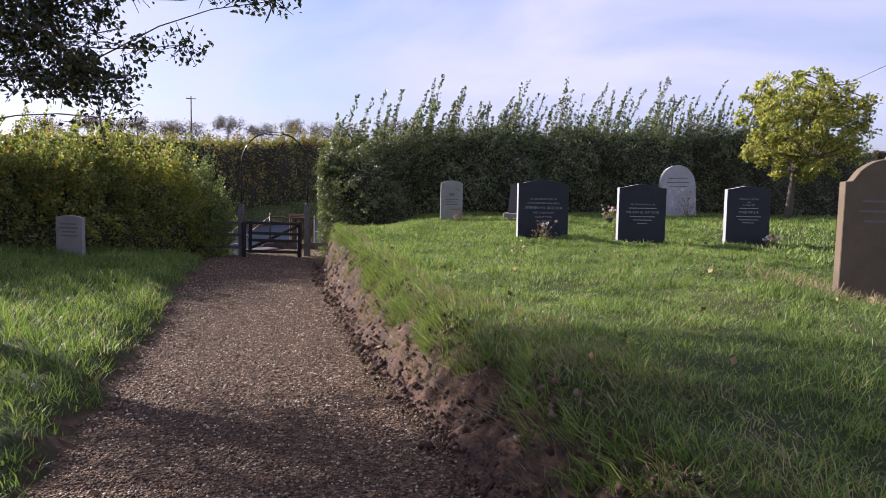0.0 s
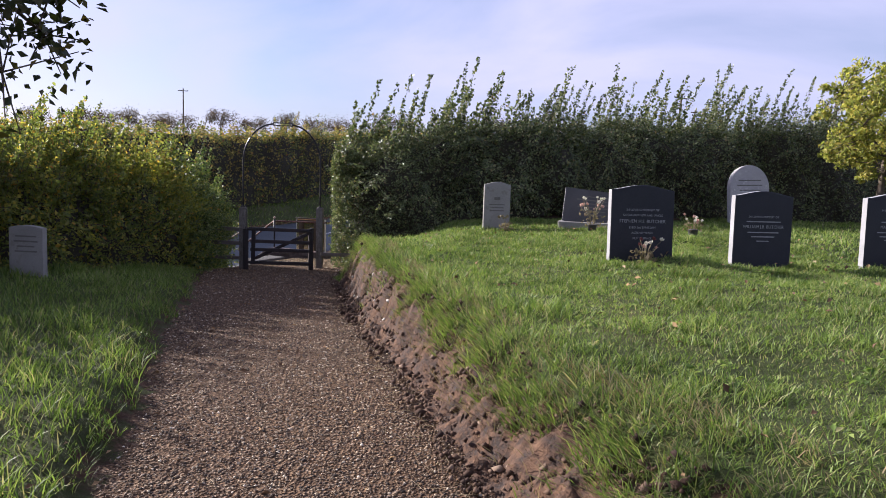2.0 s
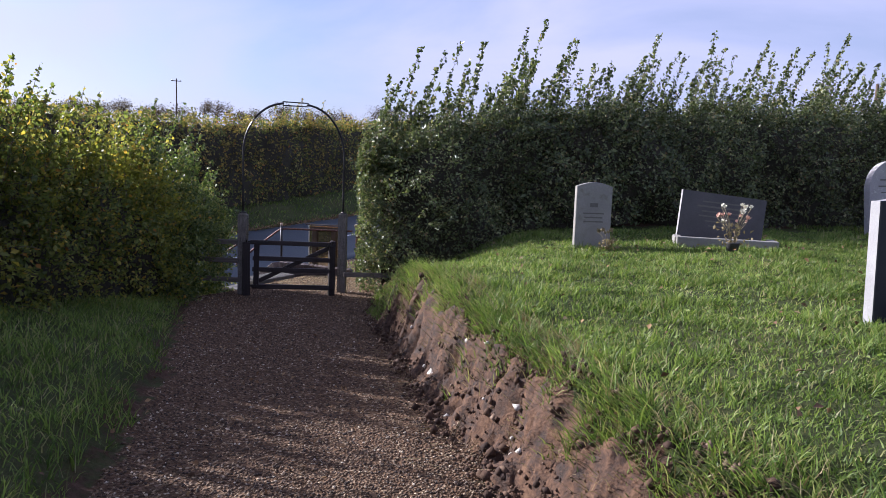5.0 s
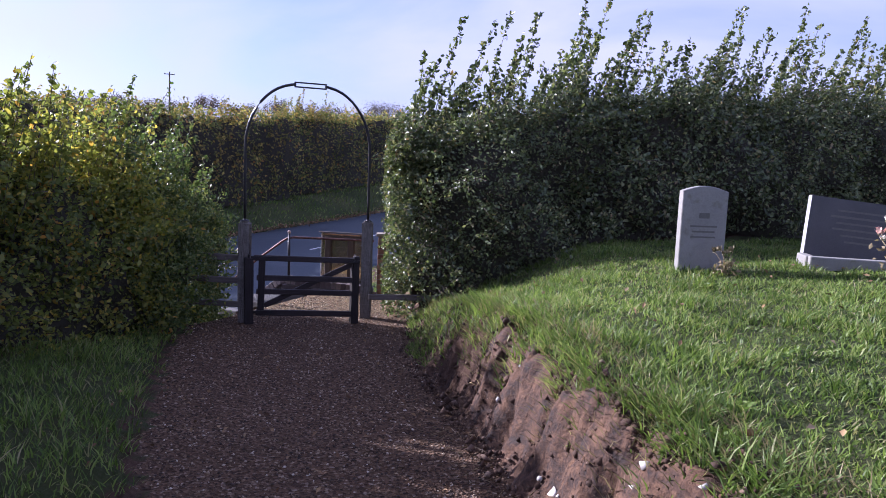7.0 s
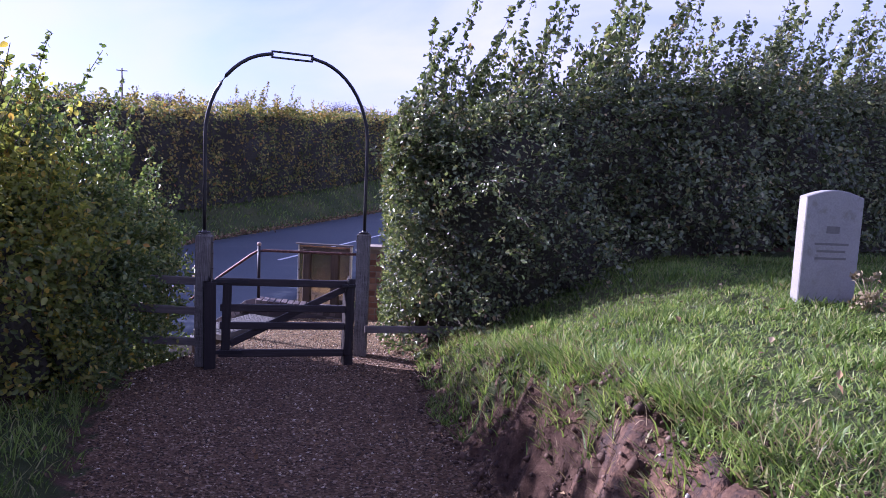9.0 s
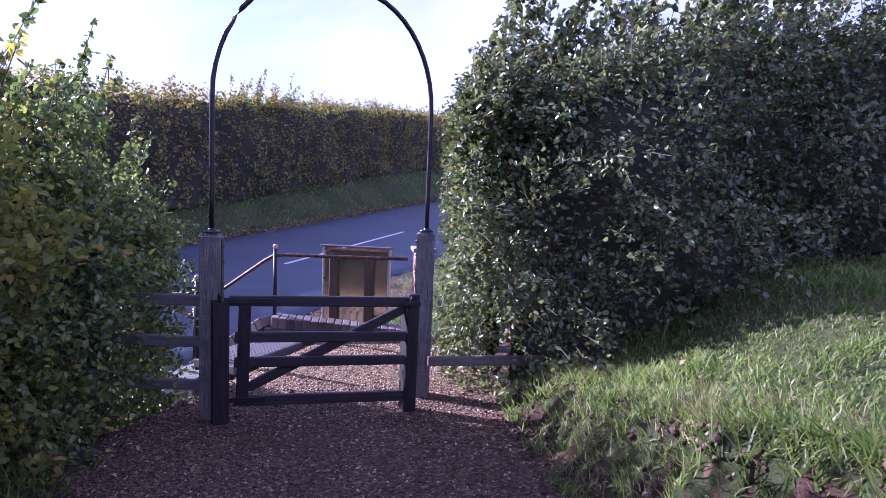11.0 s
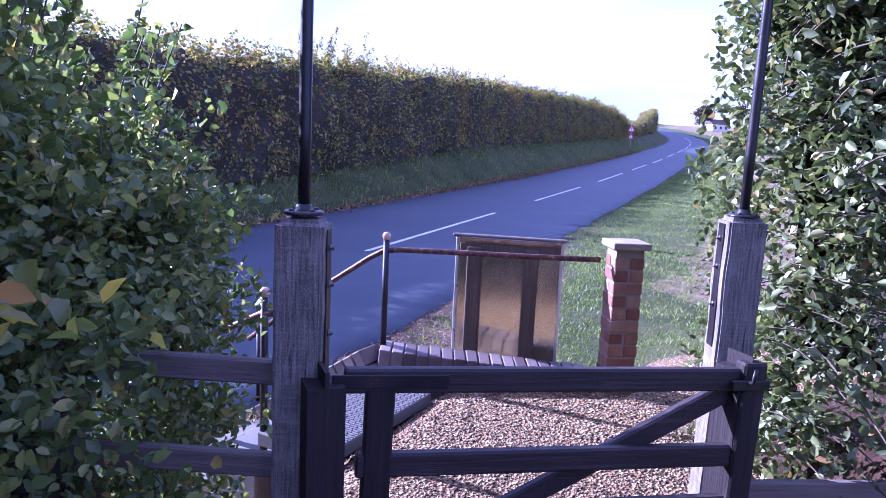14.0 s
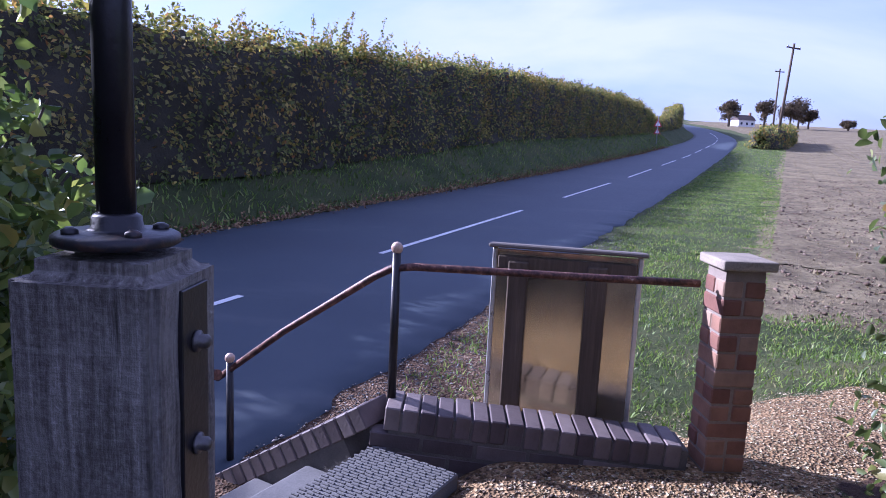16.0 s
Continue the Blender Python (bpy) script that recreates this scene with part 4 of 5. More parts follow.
def oak_post(at, top, label, inner):
    """A chamfered oak post with an iron strap bolted to the face towards the opening."""
    g = ground_at(at.x, at.y) - 0.12
    post = thing("arch_post", label, "post", Matrix.Translation((at.x, at.y, g)) @ pose(0, 0, 0, 0, 0, -3.0), "posts of the arch")
    h = top - g
    bm = boxed((0.124, 0.118, h), pose(0, 0, h / 2))
    es = [e for e in bm.edges if min(v.co.z for v in e.verts) > h - 0.01]
    bmesh.ops.bevel(bm, geom=es, offset=0.016, segments=3, affect="EDGES")
    es = [e for e in bm.edges if abs(e.verts[0].co.z - e.verts[1].co.z) > 0.5]
    bmesh.ops.bevel(bm, geom=es, offset=0.007, segments=2, affect="EDGES")
    bmesh.ops.subdivide_edges(bm, edges=[e for e in bm.edges if abs(e.verts[0].co.z - e.verts[1].co.z) > 0.5], cuts=24)
    for v in bm.verts:
        q = 0.0014 * math.sin(7 * v.co.z + 3 * at.x) + 0.0012 * math.sin(23 * v.co.z + 31 * v.co.x) + 0.0009 * math.sin(61 * v.co.z + 17 * v.co.y)
        v.co.x += q
        v.co.y -= q
    part("shaft", bm, M_OAK, post)
    x = 0.061 * inner
    part("strap", boxed((0.005, 0.05, 0.42), pose(x + 0.003 * inner, 0.004, h - 0.235), 0.001), M_IRON, post, "black iron strap")
    for z in (0.075, 0.17, 0.30):
        part("bolt", moved(lathe([(0.010, 0), (0.010, 0.003), (0.0065, 0.0035), (0.0065, 0.010), (0.004, 0.013), (0.001, 0.0135)], 12), pose(x + 0.0055 * inner, 0.004, h - z, 0, 90 * inner)), M_BOLT, post, "dull steel bolt")
    return post


oak_post(GATE_L, 1.375, "weathered grey oak post carrying the arch", 1)
oak_post(GATE_R, 1.385, "weathered grey oak post against the hedge", -1)


def build_arch():
    arch = thing("arch", "black iron lamp arch over the churchyard gate", "arch")
    span_v = GATE_R - GATE_L
    pts = []
    for k in range(0, 5):
        pts.append(GATE_L + Vector((0, 0, 1.39 + 0.82 * k / 4)))
    for k in range(1, 12):
        a = math.pi / 2 * k / 12
        pts.append(GATE_L + span_v * (0.5 - 0.5 * math.cos(a)) * 0.80 + Vector((0, 0, 2.21 + 0.74 * math.sin(a))))
    left = pts + [GATE_L + span_v * 0.385 + Vector((0, 0, 2.955))]
    mirror = []
    for p in left:
        q = p - GATE_L
        f = q.dot(span_v) / span_v.length_squared
        mirror.append(GATE_L + span_v * (1 - f) + Vector((0, 0, q.z)))
    part("hoop", tube(left, 0.0158, 12), M_IRON, arch)
    part("hoop", tube(mirror, 0.0158, 12), M_IRON, arch)
    yaw = GATE_YAW
    mid = GATE_L + span_v * 0.5
    for z in (2.975, 2.925):
        part("crown_bar", boxed((0.37, 0.035, 0.014), pose(mid.x, mid.y, z, 0, 0, yaw), 0.003), M_IRON, arch)
    for s in (-0.178, 0.178):
        part("end_plate", boxed((0.014, 0.035, 0.06), Matrix.Translation((mid.x, mid.y, 2.95)) @ pose(0, 0, 0, 0, 0, yaw) @ pose(s, 0, 0), 0.003), M_IRON, arch)
    for p in (GATE_L, GATE_R):
        fl = part("flange", moved(lathe([(0.048, 0), (0.051, 0.002), (0.051, 0.008), (0.047, 0.0105), (0.025, 0.0115), (0.021, 0.014), (0.020, 0.024), (0.0158, 0.027)], 28), pose(p.x, p.y, 1.383)), M_IRON, arch)
        for k in range(4):
            a = math.pi / 4 + k * math.pi / 2
            part("bolt", moved(lathe([(0.0075, 0), (0.0075, 0.005), (0.003, 0.0075)], 6), pose(p.x + 0.037 * math.cos(a), p.y + 0.037 * math.sin(a), 1.392)), M_IRON, fl)


build_arch()


def build_gate():
    along = (GATE_R - GATE_L).normalized()
    back = Vector((-along.y, along.x, 0))
    # hanging and clapping posts stand in front of the oak posts
    for name, p, w, label in (("gate_post", GATE_L + along * 0.035 - back * 0.113, 0.095, "short dark gate post with a rounded top"),
                              ("gate_post", GATE_L + along * 1.232 - back * 0.262, 0.085, "short dark clapping post beside the hedge")):
        g = ground_at(p.x, p.y) - 0.1
        post = thing(name, label, "post", Matrix.Translation((p.x, p.y, g)) @ pose(0, 0, 0, 0, 0, GATE_YAW), "gate posts")
        h = 1.015 - g
        bm = boxed((w, 0.095, h), pose(0, 0, h / 2))
        es = [e for e in bm.edges if all(v.co.z > h - 0.01 for v in e.verts) and abs(e.verts[0].co.y - e.verts[1].co.y) > 0.05]
        bmesh.ops.bevel(bm, geom=es, offset=0.042, segments=4, affect="EDGES")
        part("shaft", bm, M_DARKPOST, post)
    o = GATE_L + along * 0.085 - back * 0.105
    gate = thing("gate", "dark wooden four-rail gate with a diagonal brace, shut", "gate", Matrix.Translation((o.x, o.y, 0.012)) @ pose(0, 0, 0, 0, 1.4, GATE_YAW - 9.5))
    ln = 1.175
    for z, hgt in ((0.962, 0.066), (0.732, 0.066), (0.573, 0.064), (0.325, 0.068)):
        a, b = (-0.02, ln) if z > 0.9 else (0.02, ln - 0.02)
        part("rail", boxed((b - a, 0.032, hgt), pose((a + b) / 2, 0, z), 0.006), M_DARKWOOD, gate)
    part("stile", boxed((0.075, 0.045, 0.64), pose(0.075, 0.004, 0.625), 0.006), M_DARKPOST, gate)
    part("stile", boxed((0.075, 0.05, 0.71), pose(ln - 0.03, -0.004, 0.66), 0.006), M_DARKPOST, gate)
    p0, p1 = Vector((0.11, 0, 0.40)), Vector((ln - 0.05, 0, 0.93))
    d = p1 - p0
    part("brace", boxed((d.length, 0.03, 0.062), Matrix.Translation((p0 + p1) / 2) @ pose(0, 0.03, 0) @ pose(0, 0, 0, 0, -math.degrees(math.atan2(d.z, d.x)), 0), 0.006), M_DARKWOOD, gate)
    part("strap_hinge", boxed((0.30, 0.008, 0.035), pose(0.10, -0.021, 0.965), 0.002), M_IRON, gate, "black strap hinge")
    part("strap_hinge", boxed((0.26, 0.008, 0.035), pose(0.09, -0.021, 0.335), 0.002), M_IRON, gate, "black strap hinge")
    part("latch", boxed((0.12, 0.012, 0.03), pose(ln - 0.05, -0.036, 0.955), 0.003), M_IRON, gate, "black iron latch")
    part("latch", moved(tube([(0, 0, 0), (0, -0.03, 0.01), (0, -0.035, 0.05)], 0.006, 8), pose(ln - 0.06, -0.03, 0.96)), M_IRON, gate)


build_gate()


def rail_fence():
    f = thing("fence", "weathered three-rail wooden fence running into the hedge", "fence")
    a, b = Vector((-4.50, 15.0, 0)), Vector((-5.75, 15.06, 0))
    yaw = math.degrees(math.atan2(b.y - a.y, b.x - a.x))
    for z in (0.955, 0.69, 0.41):
        m = (a + b) / 2
        part("rail", boxed(((b - a).length, 0.03, 0.07), Matrix.Translation((m.x, m.y, z)) @ pose(0, 0, 0, 0, -0.6, yaw), 0.006), M_FENCE, f)
    f2 = thing("fence", "single low wooden rail from the gate post into the hedge", "fence")
    part("rail", boxed((0.95, 0.032, 0.07), pose(-2.64, 15.40, 0.475, 0, -0.5, 3), 0.006), M_FENCE, f2)


rail_fence()

# ------------------------------------------------------------------ landing, steps, handrails, pier


def brick_mesh(name, size, mat):
    me = bpy.data.meshes.new(name)
    bm = boxed(size, None, 0.005)
    bm.to_mesh(me)
    bm.free()
    me.materials.append(mat)
    return me


COPE = brick_mesh("coping_brick", (0.066, 0.205, 0.10), M_COPE)
STRETCHER = brick_mesh("brick", (0.172, 0.081, 0.065), M_BRICK)
HALF = brick_mesh("brick", (0.081, 0.081, 0.065), M_BRICK)
WALL_BRICK = brick_mesh("brick", (0.215, 0.0875, 0.065), M_COPE)


def piece(name, me, parent, m, kind=""):
    ob = new(name, me)
    ob.parent = parent
    ob.matrix_local = m
    return ob


WALL_L, WALL_R = Vector((-4.47, 17.16, 0.375)), Vector((-3.22, 17.16, 0.275))


def low_wall():
    w = thing("low_wall", "low brick wall with a brick-on-edge coping beside the landing", "wall", kind="structure")
    d = WALL_R - WALL_L
    n = 17
    slope = math.degrees(math.atan2(d.z, d.x))
    part("mortar", boxed((d.length, 0.195, 0.70), Matrix.Translation((WALL_L + WALL_R) / 2 + Vector((0, 0.0, -0.37))) @ pose(0, 0, 0, 0, -slope, 0)), M_DARKMORTAR, w)
    for k in range(n):
        p = WALL_L + d * ((k + 0.5) / n)
        jig = random.uniform(-0.003, 0.003)
        piece("brick", COPE, w, Matrix.Translation((p.x, p.y + jig, p.z - 0.05 + jig)) @ pose(0, 0, 0, random.uniform(-1.2, 1.2), -slope + random.uniform(-1, 1), random.uniform(-1, 1)))
    for row in range(4):
        for k in range(6):
            x = (k + (0.5 if row % 2 else 0.0)) * 0.225
            if x + 0.11 > d.length + 0.06:
                continue
            p = WALL_L + d.normalized() * (x + 0.05)
            piece("brick", WALL_BRICK, w, Matrix.Translation((p.x, p.y - 0.056, p.z - 0.145 - 0.075 * row)) @ pose(0, 0, 0, 0, -slope, 0))
            piece("brick", WALL_BRICK, w, Matrix.Translation((p.x, p.y + 0.056, p.z - 0.145 - 0.075 * row)) @ pose(0, 0, 0, 0, -slope, 0))
    # raking wall down beside the steps
    w2 = thing("raking_wall", "sloping brick wall down the side of the steps", "wall", kind="structure")
    u = Vector((STAIR_D[0], STAIR_D[1], -0.66)).normalized()
    start = Vector((WALL_L.x - 0.03, WALL_L.y, WALL_L.z))
    yaw = math.degrees(math.atan2(u.y, u.x))
    pitch = math.degrees(math.asin(-u.z))
    for k in range(17):
        p = start + u * (0.05 + 0.077 * k)
        piece("brick", COPE, w2, Matrix.Translation((p.x, p.y, p.z - 0.05)) @ pose(0, 0, 0, 0, 0, yaw) @ pose(0, 0, 0, random.uniform(-1, 1), pitch, 0))
    m = start + u * 0.68
    part("mortar", boxed((1.36, 0.19, 0.6), Matrix.Translation(m + Vector((0, 0, -0.36))) @ pose(0, 0, 0, 0, 0, yaw) @ pose(0, 0, 0, 0, pitch, 0)), M_DARKMORTAR, w2)


low_wall()


def pier():
    p = thing("brick_pier", "slim red brick pier with a pale stone cap", "pier", Matrix.Translation((-3.052, 17.14, 0.0)) @ pose(0, 0, 0, 0, 0, 4))
    g = -0.05
    part("core", boxed((0.162, 0.162, 1.03 - g), pose(0, 0, (1.03 + g) / 2)), M_MORTAR, p, "pale mortar joints")
    z, row = g + 0.033, 0
    while z < 1.0:
        for q in (-1, 1):
            if q < 0 and row % 3 == 1:
                for e in (-1, 1):
                    piece("brick", HALF, p, pose(0.0455 * e + random.uniform(-0.002, 0.002), -0.0455 + random.uniform(-0.004, 0.003), z, 0, 0, random.uniform(-1.5, 1.5)))
                continue
            m = pose(0, 0.0455 * q, z) if row % 3 else pose(0.0455 * q, 0, z, 0, 0, 90)
            piece("brick", STRETCHER, p, m @ pose(random.uniform(-0.003, 0.003), random.uniform(-0.004, 0.004), 0, 0, random.uniform(-0.6, 0.6), random.uniform(-1.2, 1.2)))
        z += 0.0745
        row += 1
    bm = boxed((0.222, 0.235, 0.04), pose(0, 0, 1.052), 0.008, 2)
    part("cap", bm, M_CAP, p, "pale weathered stone cap")


pier()


def ball_post(name, at, top, parent, r=0.019, lean=0.0):
    g = at[2]
    part("post", tube([(at[0], at[1], g), (at[0] + lean, at[1], top - 0.03)], r, 10), M_IRON, parent, "black iron post")
    prof = [(0.004, -0.034), (0.02, -0.03), (0.028, -0.014), (0.03, 0.0), (0.027, 0.013), (0.018, 0.024), (0.003, 0.03)]
    part("ball", moved(lathe([(0.85 * a, 0.8 * b) for a, b in prof], 14), pose(at[0] + lean, at[1], top - 0.008)), M_BALL, parent, "pale ball finial")


def handrails():
    h = thing("handrail", "black iron handrail with rusty bar and ball finials", "handrail")
    ball_post("post", (-4.45, 17.18, 0.33), 1.04, h)
    ball_post("post", (-5.32, 17.67, -0.3), 0.35, h)
    bar = [(-3.2, 17.13, 0.955), (-3.6, 17.15, 0.952), (-4.1, 17.16, 0.955), (-4.38, 17.17, 0.955), (-4.47, 17.19, 0.94), (-4.55, 17.235, 0.89), (-5.0, 17.49, 0.55), (-5.40, 17.715, 0.21)]
    part("bar", tube(bar, 0.017, 10), M_RUST, h, "flaking rusty rail")
    h2 = thing("handrail", "black iron handrail on the hedge side of the steps", "handrail")
    ball_post("post", (-4.94, 16.3, 0.1), 0.875, h2)
    ball_post("post", (-5.75, 16.82, -0.3), 0.40, h2)
    part("bar", tube([(-4.88, 16.26, 0.78), (-4.96, 16.31, 0.76), (-5.4, 16.6, 0.5), (-5.85, 16.88, 0.24)], 0.016, 10), M_RUST, h2, "flaking rusty rail")


handrails()


def steps():
    st = thing("steps", "worn concrete steps from the landing down to the road", "steps", kind="structure")
    yaw = math.degrees(math.atan2(STAIR_D[1], STAIR_D[0]))
    for k in range(2):
        a = 0.16 + 0.32 * k
        c = STAIR_O + STAIR_D * a + STAIR_S * 0.52
        top = 0.02 - 0.16 * k
        part("step", boxed((0.34, 0.90, 0.5), pose(c[0], c[1], top - 0.25, 0, 0, yaw), 0.012, 2), M_SLAB, st)
    mat_top = thing("landing_slab", "grey ribbed concrete slab at the head of the steps", "paving slab")
    c = STAIR_O - STAIR_D * 0.215 + STAIR_S * 0.50
    base_m = pose(c[0], c[1], 0.195, 0, 0, yaw)
    part("slab", boxed((0.42, 0.92, 0.07), base_m @ pose(0, 0, -0.035), 0.006), M_SLAB, mat_top)
    # a cross-hatched non-slip face: ribs across, nicked along their length
    rib = bmesh.new()
    for q in range(10):
        box(rib, (0.036, 0.010, 0.010), pose(-0.185 + 0.041 * q, 0.002 * (-1) ** q, 0.002), 0.003)
    me = bpy.data.meshes.new("rib")
    rib.to_mesh(me)
    rib.free()
    me.materials.append(M_SLAB)
    for k in range(44):
        piece("rib", me, mat_top, base_m @ pose(0.01 * (k % 2), -0.443 + 0.0206 * k, 0.0))


steps()


def notice_board():
    b = thing("notice_board", "wooden notice board seen from behind, with polished panel", "notice board", Matrix.Translation((-3.695, 17.45, 0.0)) @ pose(0, 0, 0, 0, 0, -9.0))
    w, z0, z1 = 0.68, 0.12, 1.0
    part("panel", boxed((w - 0.03, 0.02, z1 - z0), pose(0, 0.0, (z0 + z1) / 2)), M_PANEL, b, "polished reflecting back panel")
    for s in (-1, 1):
        part("trim", boxed((0.022, 0.075, z1 - z0 + 0.01), pose(s * (w / 2 - 0.012), 0.02, (z0 + z1) / 2), 0.004), M_ALU, b, "pale aluminium edge")
        part("leg", boxed((0.092, 0.05, 1.35), pose(-0.215 if s < 0 else 0.14, -0.037, 0.28), 0.006), M_BOARDWOOD, b, "brown wooden leg")
    part("head_rail", boxed((w - 0.06, 0.03, 0.06), pose(0, -0.026, z1 - 0.055), 0.004), M_BOARDWOOD, b)
    part("top", boxed((w + 0.03, 0.12, 0.02), pose(0, 0.0, z1 + 0.018, -6), 0.006), M_FENCE, b, "pale weathered top board")
    part("bottom_trim", boxed((w - 0.06, 0.04, 0.03), pose(0, 0.0, z0 - 0.01), 0.004), M_ALU, b)


notice_board()

# ------------------------------------------------------------------ graves


def lettering(lines, parent, mat, y, label="inscription"):
    """Cut lines of text (words, height, centre z), or plain bars where words is a number (the bar's width)."""
    for words, size, z in lines:
        if isinstance(words, str):
            cu = bpy.data.curves.new("inscription", "FONT")
            cu.body, cu.size, cu.align_x, cu.align_y, cu.extrude, cu.resolution_u = words, size, "CENTER", "CENTER", 0.0008, 2
            tmp = new("inscription_text", cu)
            bpy.context.view_layer.update()
            me = bpy.data.meshes.new_from_object(tmp)
            bpy.data.objects.remove(tmp)
            bpy.data.curves.remove(cu)
            me.transform(pose(0, y - 0.0012, z, 90))
            mesh_object("inscription", me, mat, parent, "", "stuff")
        else:
            part("inscription", boxed((words, 0.002, size), pose(0, y - 0.001, z)), mat, parent)


def arc(x0, x1, z, rise, n=14):
    return [(x0 + (x1 - x0) * k / n, z + rise * math.sin(math.pi * k / n)) for k in range(n + 1)]


def shouldered(w, h, rise=0.055):
    """A square-shouldered top with a low swept peak."""
    top = []
    for k in range(21):
        q = k / 20
        top.append((w / 2 - w * q, h - rise + rise * (0.5 - 0.5 * math.cos(2 * math.pi * q)) ** 0.8))
    return [(-w / 2, -0.18), (w / 2, -0.18)] + top


def headstone(label, at, w, h, depth, outline, mat, yaw=0.0, lean=0.0, roll=0.0, lines=(), ink=None, edge=None, group="headstones"):
    g = ground_at(at[0], at[1]) if len(at) < 3 else at[2]
    s = thing("headstone", label, "headstone", Matrix.Translation((at[0], at[1], g)) @ pose(0, 0, 0, lean, roll, yaw), group)
    ob = part("slab", prism(outline, depth, 0.006), mat, s)
    # sides and top take the pale edge colour that stands for sunlight
    if edge is not None:
        ob.data.materials.append(edge)
        for p in ob.data.polygons:
            if abs(p.normal.y) < 0.5:
                p.material_index = 1
    lettering(lines, s, ink or M_LETTER, -depth / 2)
    return s


DARK = [("IN LOVING MEMORY OF", 0.036, 0.555), ("A DEAR BROTHER AND UNCLE", 0.034, 0.497), ("STEPHEN H.S. BUTCHER", 0.052, 0.43),
        ("DIED 2nd JUNE 2014", 0.036, 0.362), ("AGED 69 YEARS", 0.036, 0.302), ("REST IN PEACE", 0.034, 0.243)]
headstone("dark polished granite headstone with pale lettering and a swept top", (1.42, 9.66), 0.75, 0.83, 0.085, shouldered(0.75, 0.83), M_SLATE, yaw=11, lean=-3, lines=DARK, edge=M_SLATE_EDGE)
headstone("dark granite headstone with a swept top and faint pale lettering", (2.95, 10.06), 0.75, 0.90, 0.085, shouldered(0.75, 0.90), M_SLATE, yaw=10, lean=-2,
          lines=[("IN LOVING MEMORY OF", 0.036, 0.60), (0.44, 0.013, 0.545), ("WILLIAM J.B. BUTCHER", 0.052, 0.485), (0.40, 0.013, 0.42), (0.30, 0.013, 0.37), (0.16, 0.010, 0.32)], edge=M_SLATE_EDGE)
headstone("dark granite headstone with pale lettering above a flower heap", (4.66, 10.36), 0.74, 0.90, 0.085, shouldered(0.74, 0.90), M_SLATE, yaw=11, lean=-2,
          lines=[("IN LOVING MEMORY", 0.036, 0.70), (0.06, 0.013, 0.655), ("A DEAR WIFE", 0.034, 0.61), (0.32, 0.013, 0.56), ("MARJORIE E.M.", 0.052, 0.50), (0.42, 0.013, 0.435), (0.34, 0.013, 0.385), (0.2, 0.011, 0.34)], edge=M_SLATE_EDGE)
W = 0.44
headstone("pale grey limestone headstone with a gently curved top", (0.14, 13.48), W, 0.80, 0.085, [(-W / 2, -0.15), (W / 2, -0.15)] + arc(W / 2, -W / 2, 0.745, 0.05), M_PORTLAND, yaw=4, lean=-1,
          lines=[(0.10, 0.05, 0.52), (0.26, 0.016, 0.42), (0.22, 0.016, 0.37), (0.24, 0.016, 0.32)], ink=M_CUT)
W = 0.43
headstone("small weathered limestone headstone beside the hedge", (-5.68, 10.2), W, 0.62, 0.08, [(-W / 2, -0.15), (W / 2, -0.15)] + arc(W / 2, -W / 2, 0.56, 0.03), M_PORTLAND, yaw=-6, lean=-1,
          lines=[(0.26, 0.018, 0.46), (0.30, 0.02, 0.40), (0.22, 0.018, 0.34), (0.28, 0.018, 0.28)], ink=M_CUT)
W = 1.02
headstone("wide dark grey granite headstone set low with rows of lettering", (1.80, 13.74), W, 0.62, 0.08, [(-W / 2, -0.15), (W / 2, -0.15), (W / 2, 0.60), (-W / 2, 0.62)], M_GREYGRAN, yaw=-8, lean=-5, roll=4.5, edge=M_SLATE_EDGE,
          lines=[(0.5, 0.018, 0.50), (0.62, 0.022, 0.44), (0.5, 0.018, 0.38), (0.56, 0.018, 0.32), (0.4, 0.018, 0.26), (0.3, 0.018, 0.20)], ink=M_CUT)
W = 0.88
headstone("old round-topped stone headstone blotched with lichen, leaning back", (5.52, 15.95), W, 1.2, 0.12,
          [(-W / 2, -0.2), (W / 2, -0.2)] + [(W / 2 * math.cos(math.pi * k / 24), 0.74 + 0.47 * math.sin(math.pi * k / 24)) for k in range(25)], M_OLDSTONE, yaw=10, lean=-6, roll=-2,
          lines=[(0.5, 0.02, 0.9), (0.56, 0.02, 0.8), (0.46, 0.02, 0.7)], ink=M_CUT)
W = 0.72
ogee = [(-W / 2, -0.2), (W / 2, -0.2), (W / 2, 1.12), (W / 2 - 0.06, 1.13)] + [(W / 2 - 0.09 - (W - 0.18) * k / 16, 1.17 + 0.16 * math.sin(math.pi * k / 16) ** 0.7) for k in range(17)] + [(-W / 2 + 0.06, 1.13), (-W / 2, 1.12)]
headstone("tall brown sandstone headstone with shaped shoulders", (3.98, 6.1, 1.02), W, 1.35, 0.11, ogee, M_BROWNSTONE, yaw=-4, lean=-2, lines=[(0.4, 0.02, 0.95), (0.46, 0.02, 0.86), (0.36, 0.02, 0.77)], ink=M_CUT)


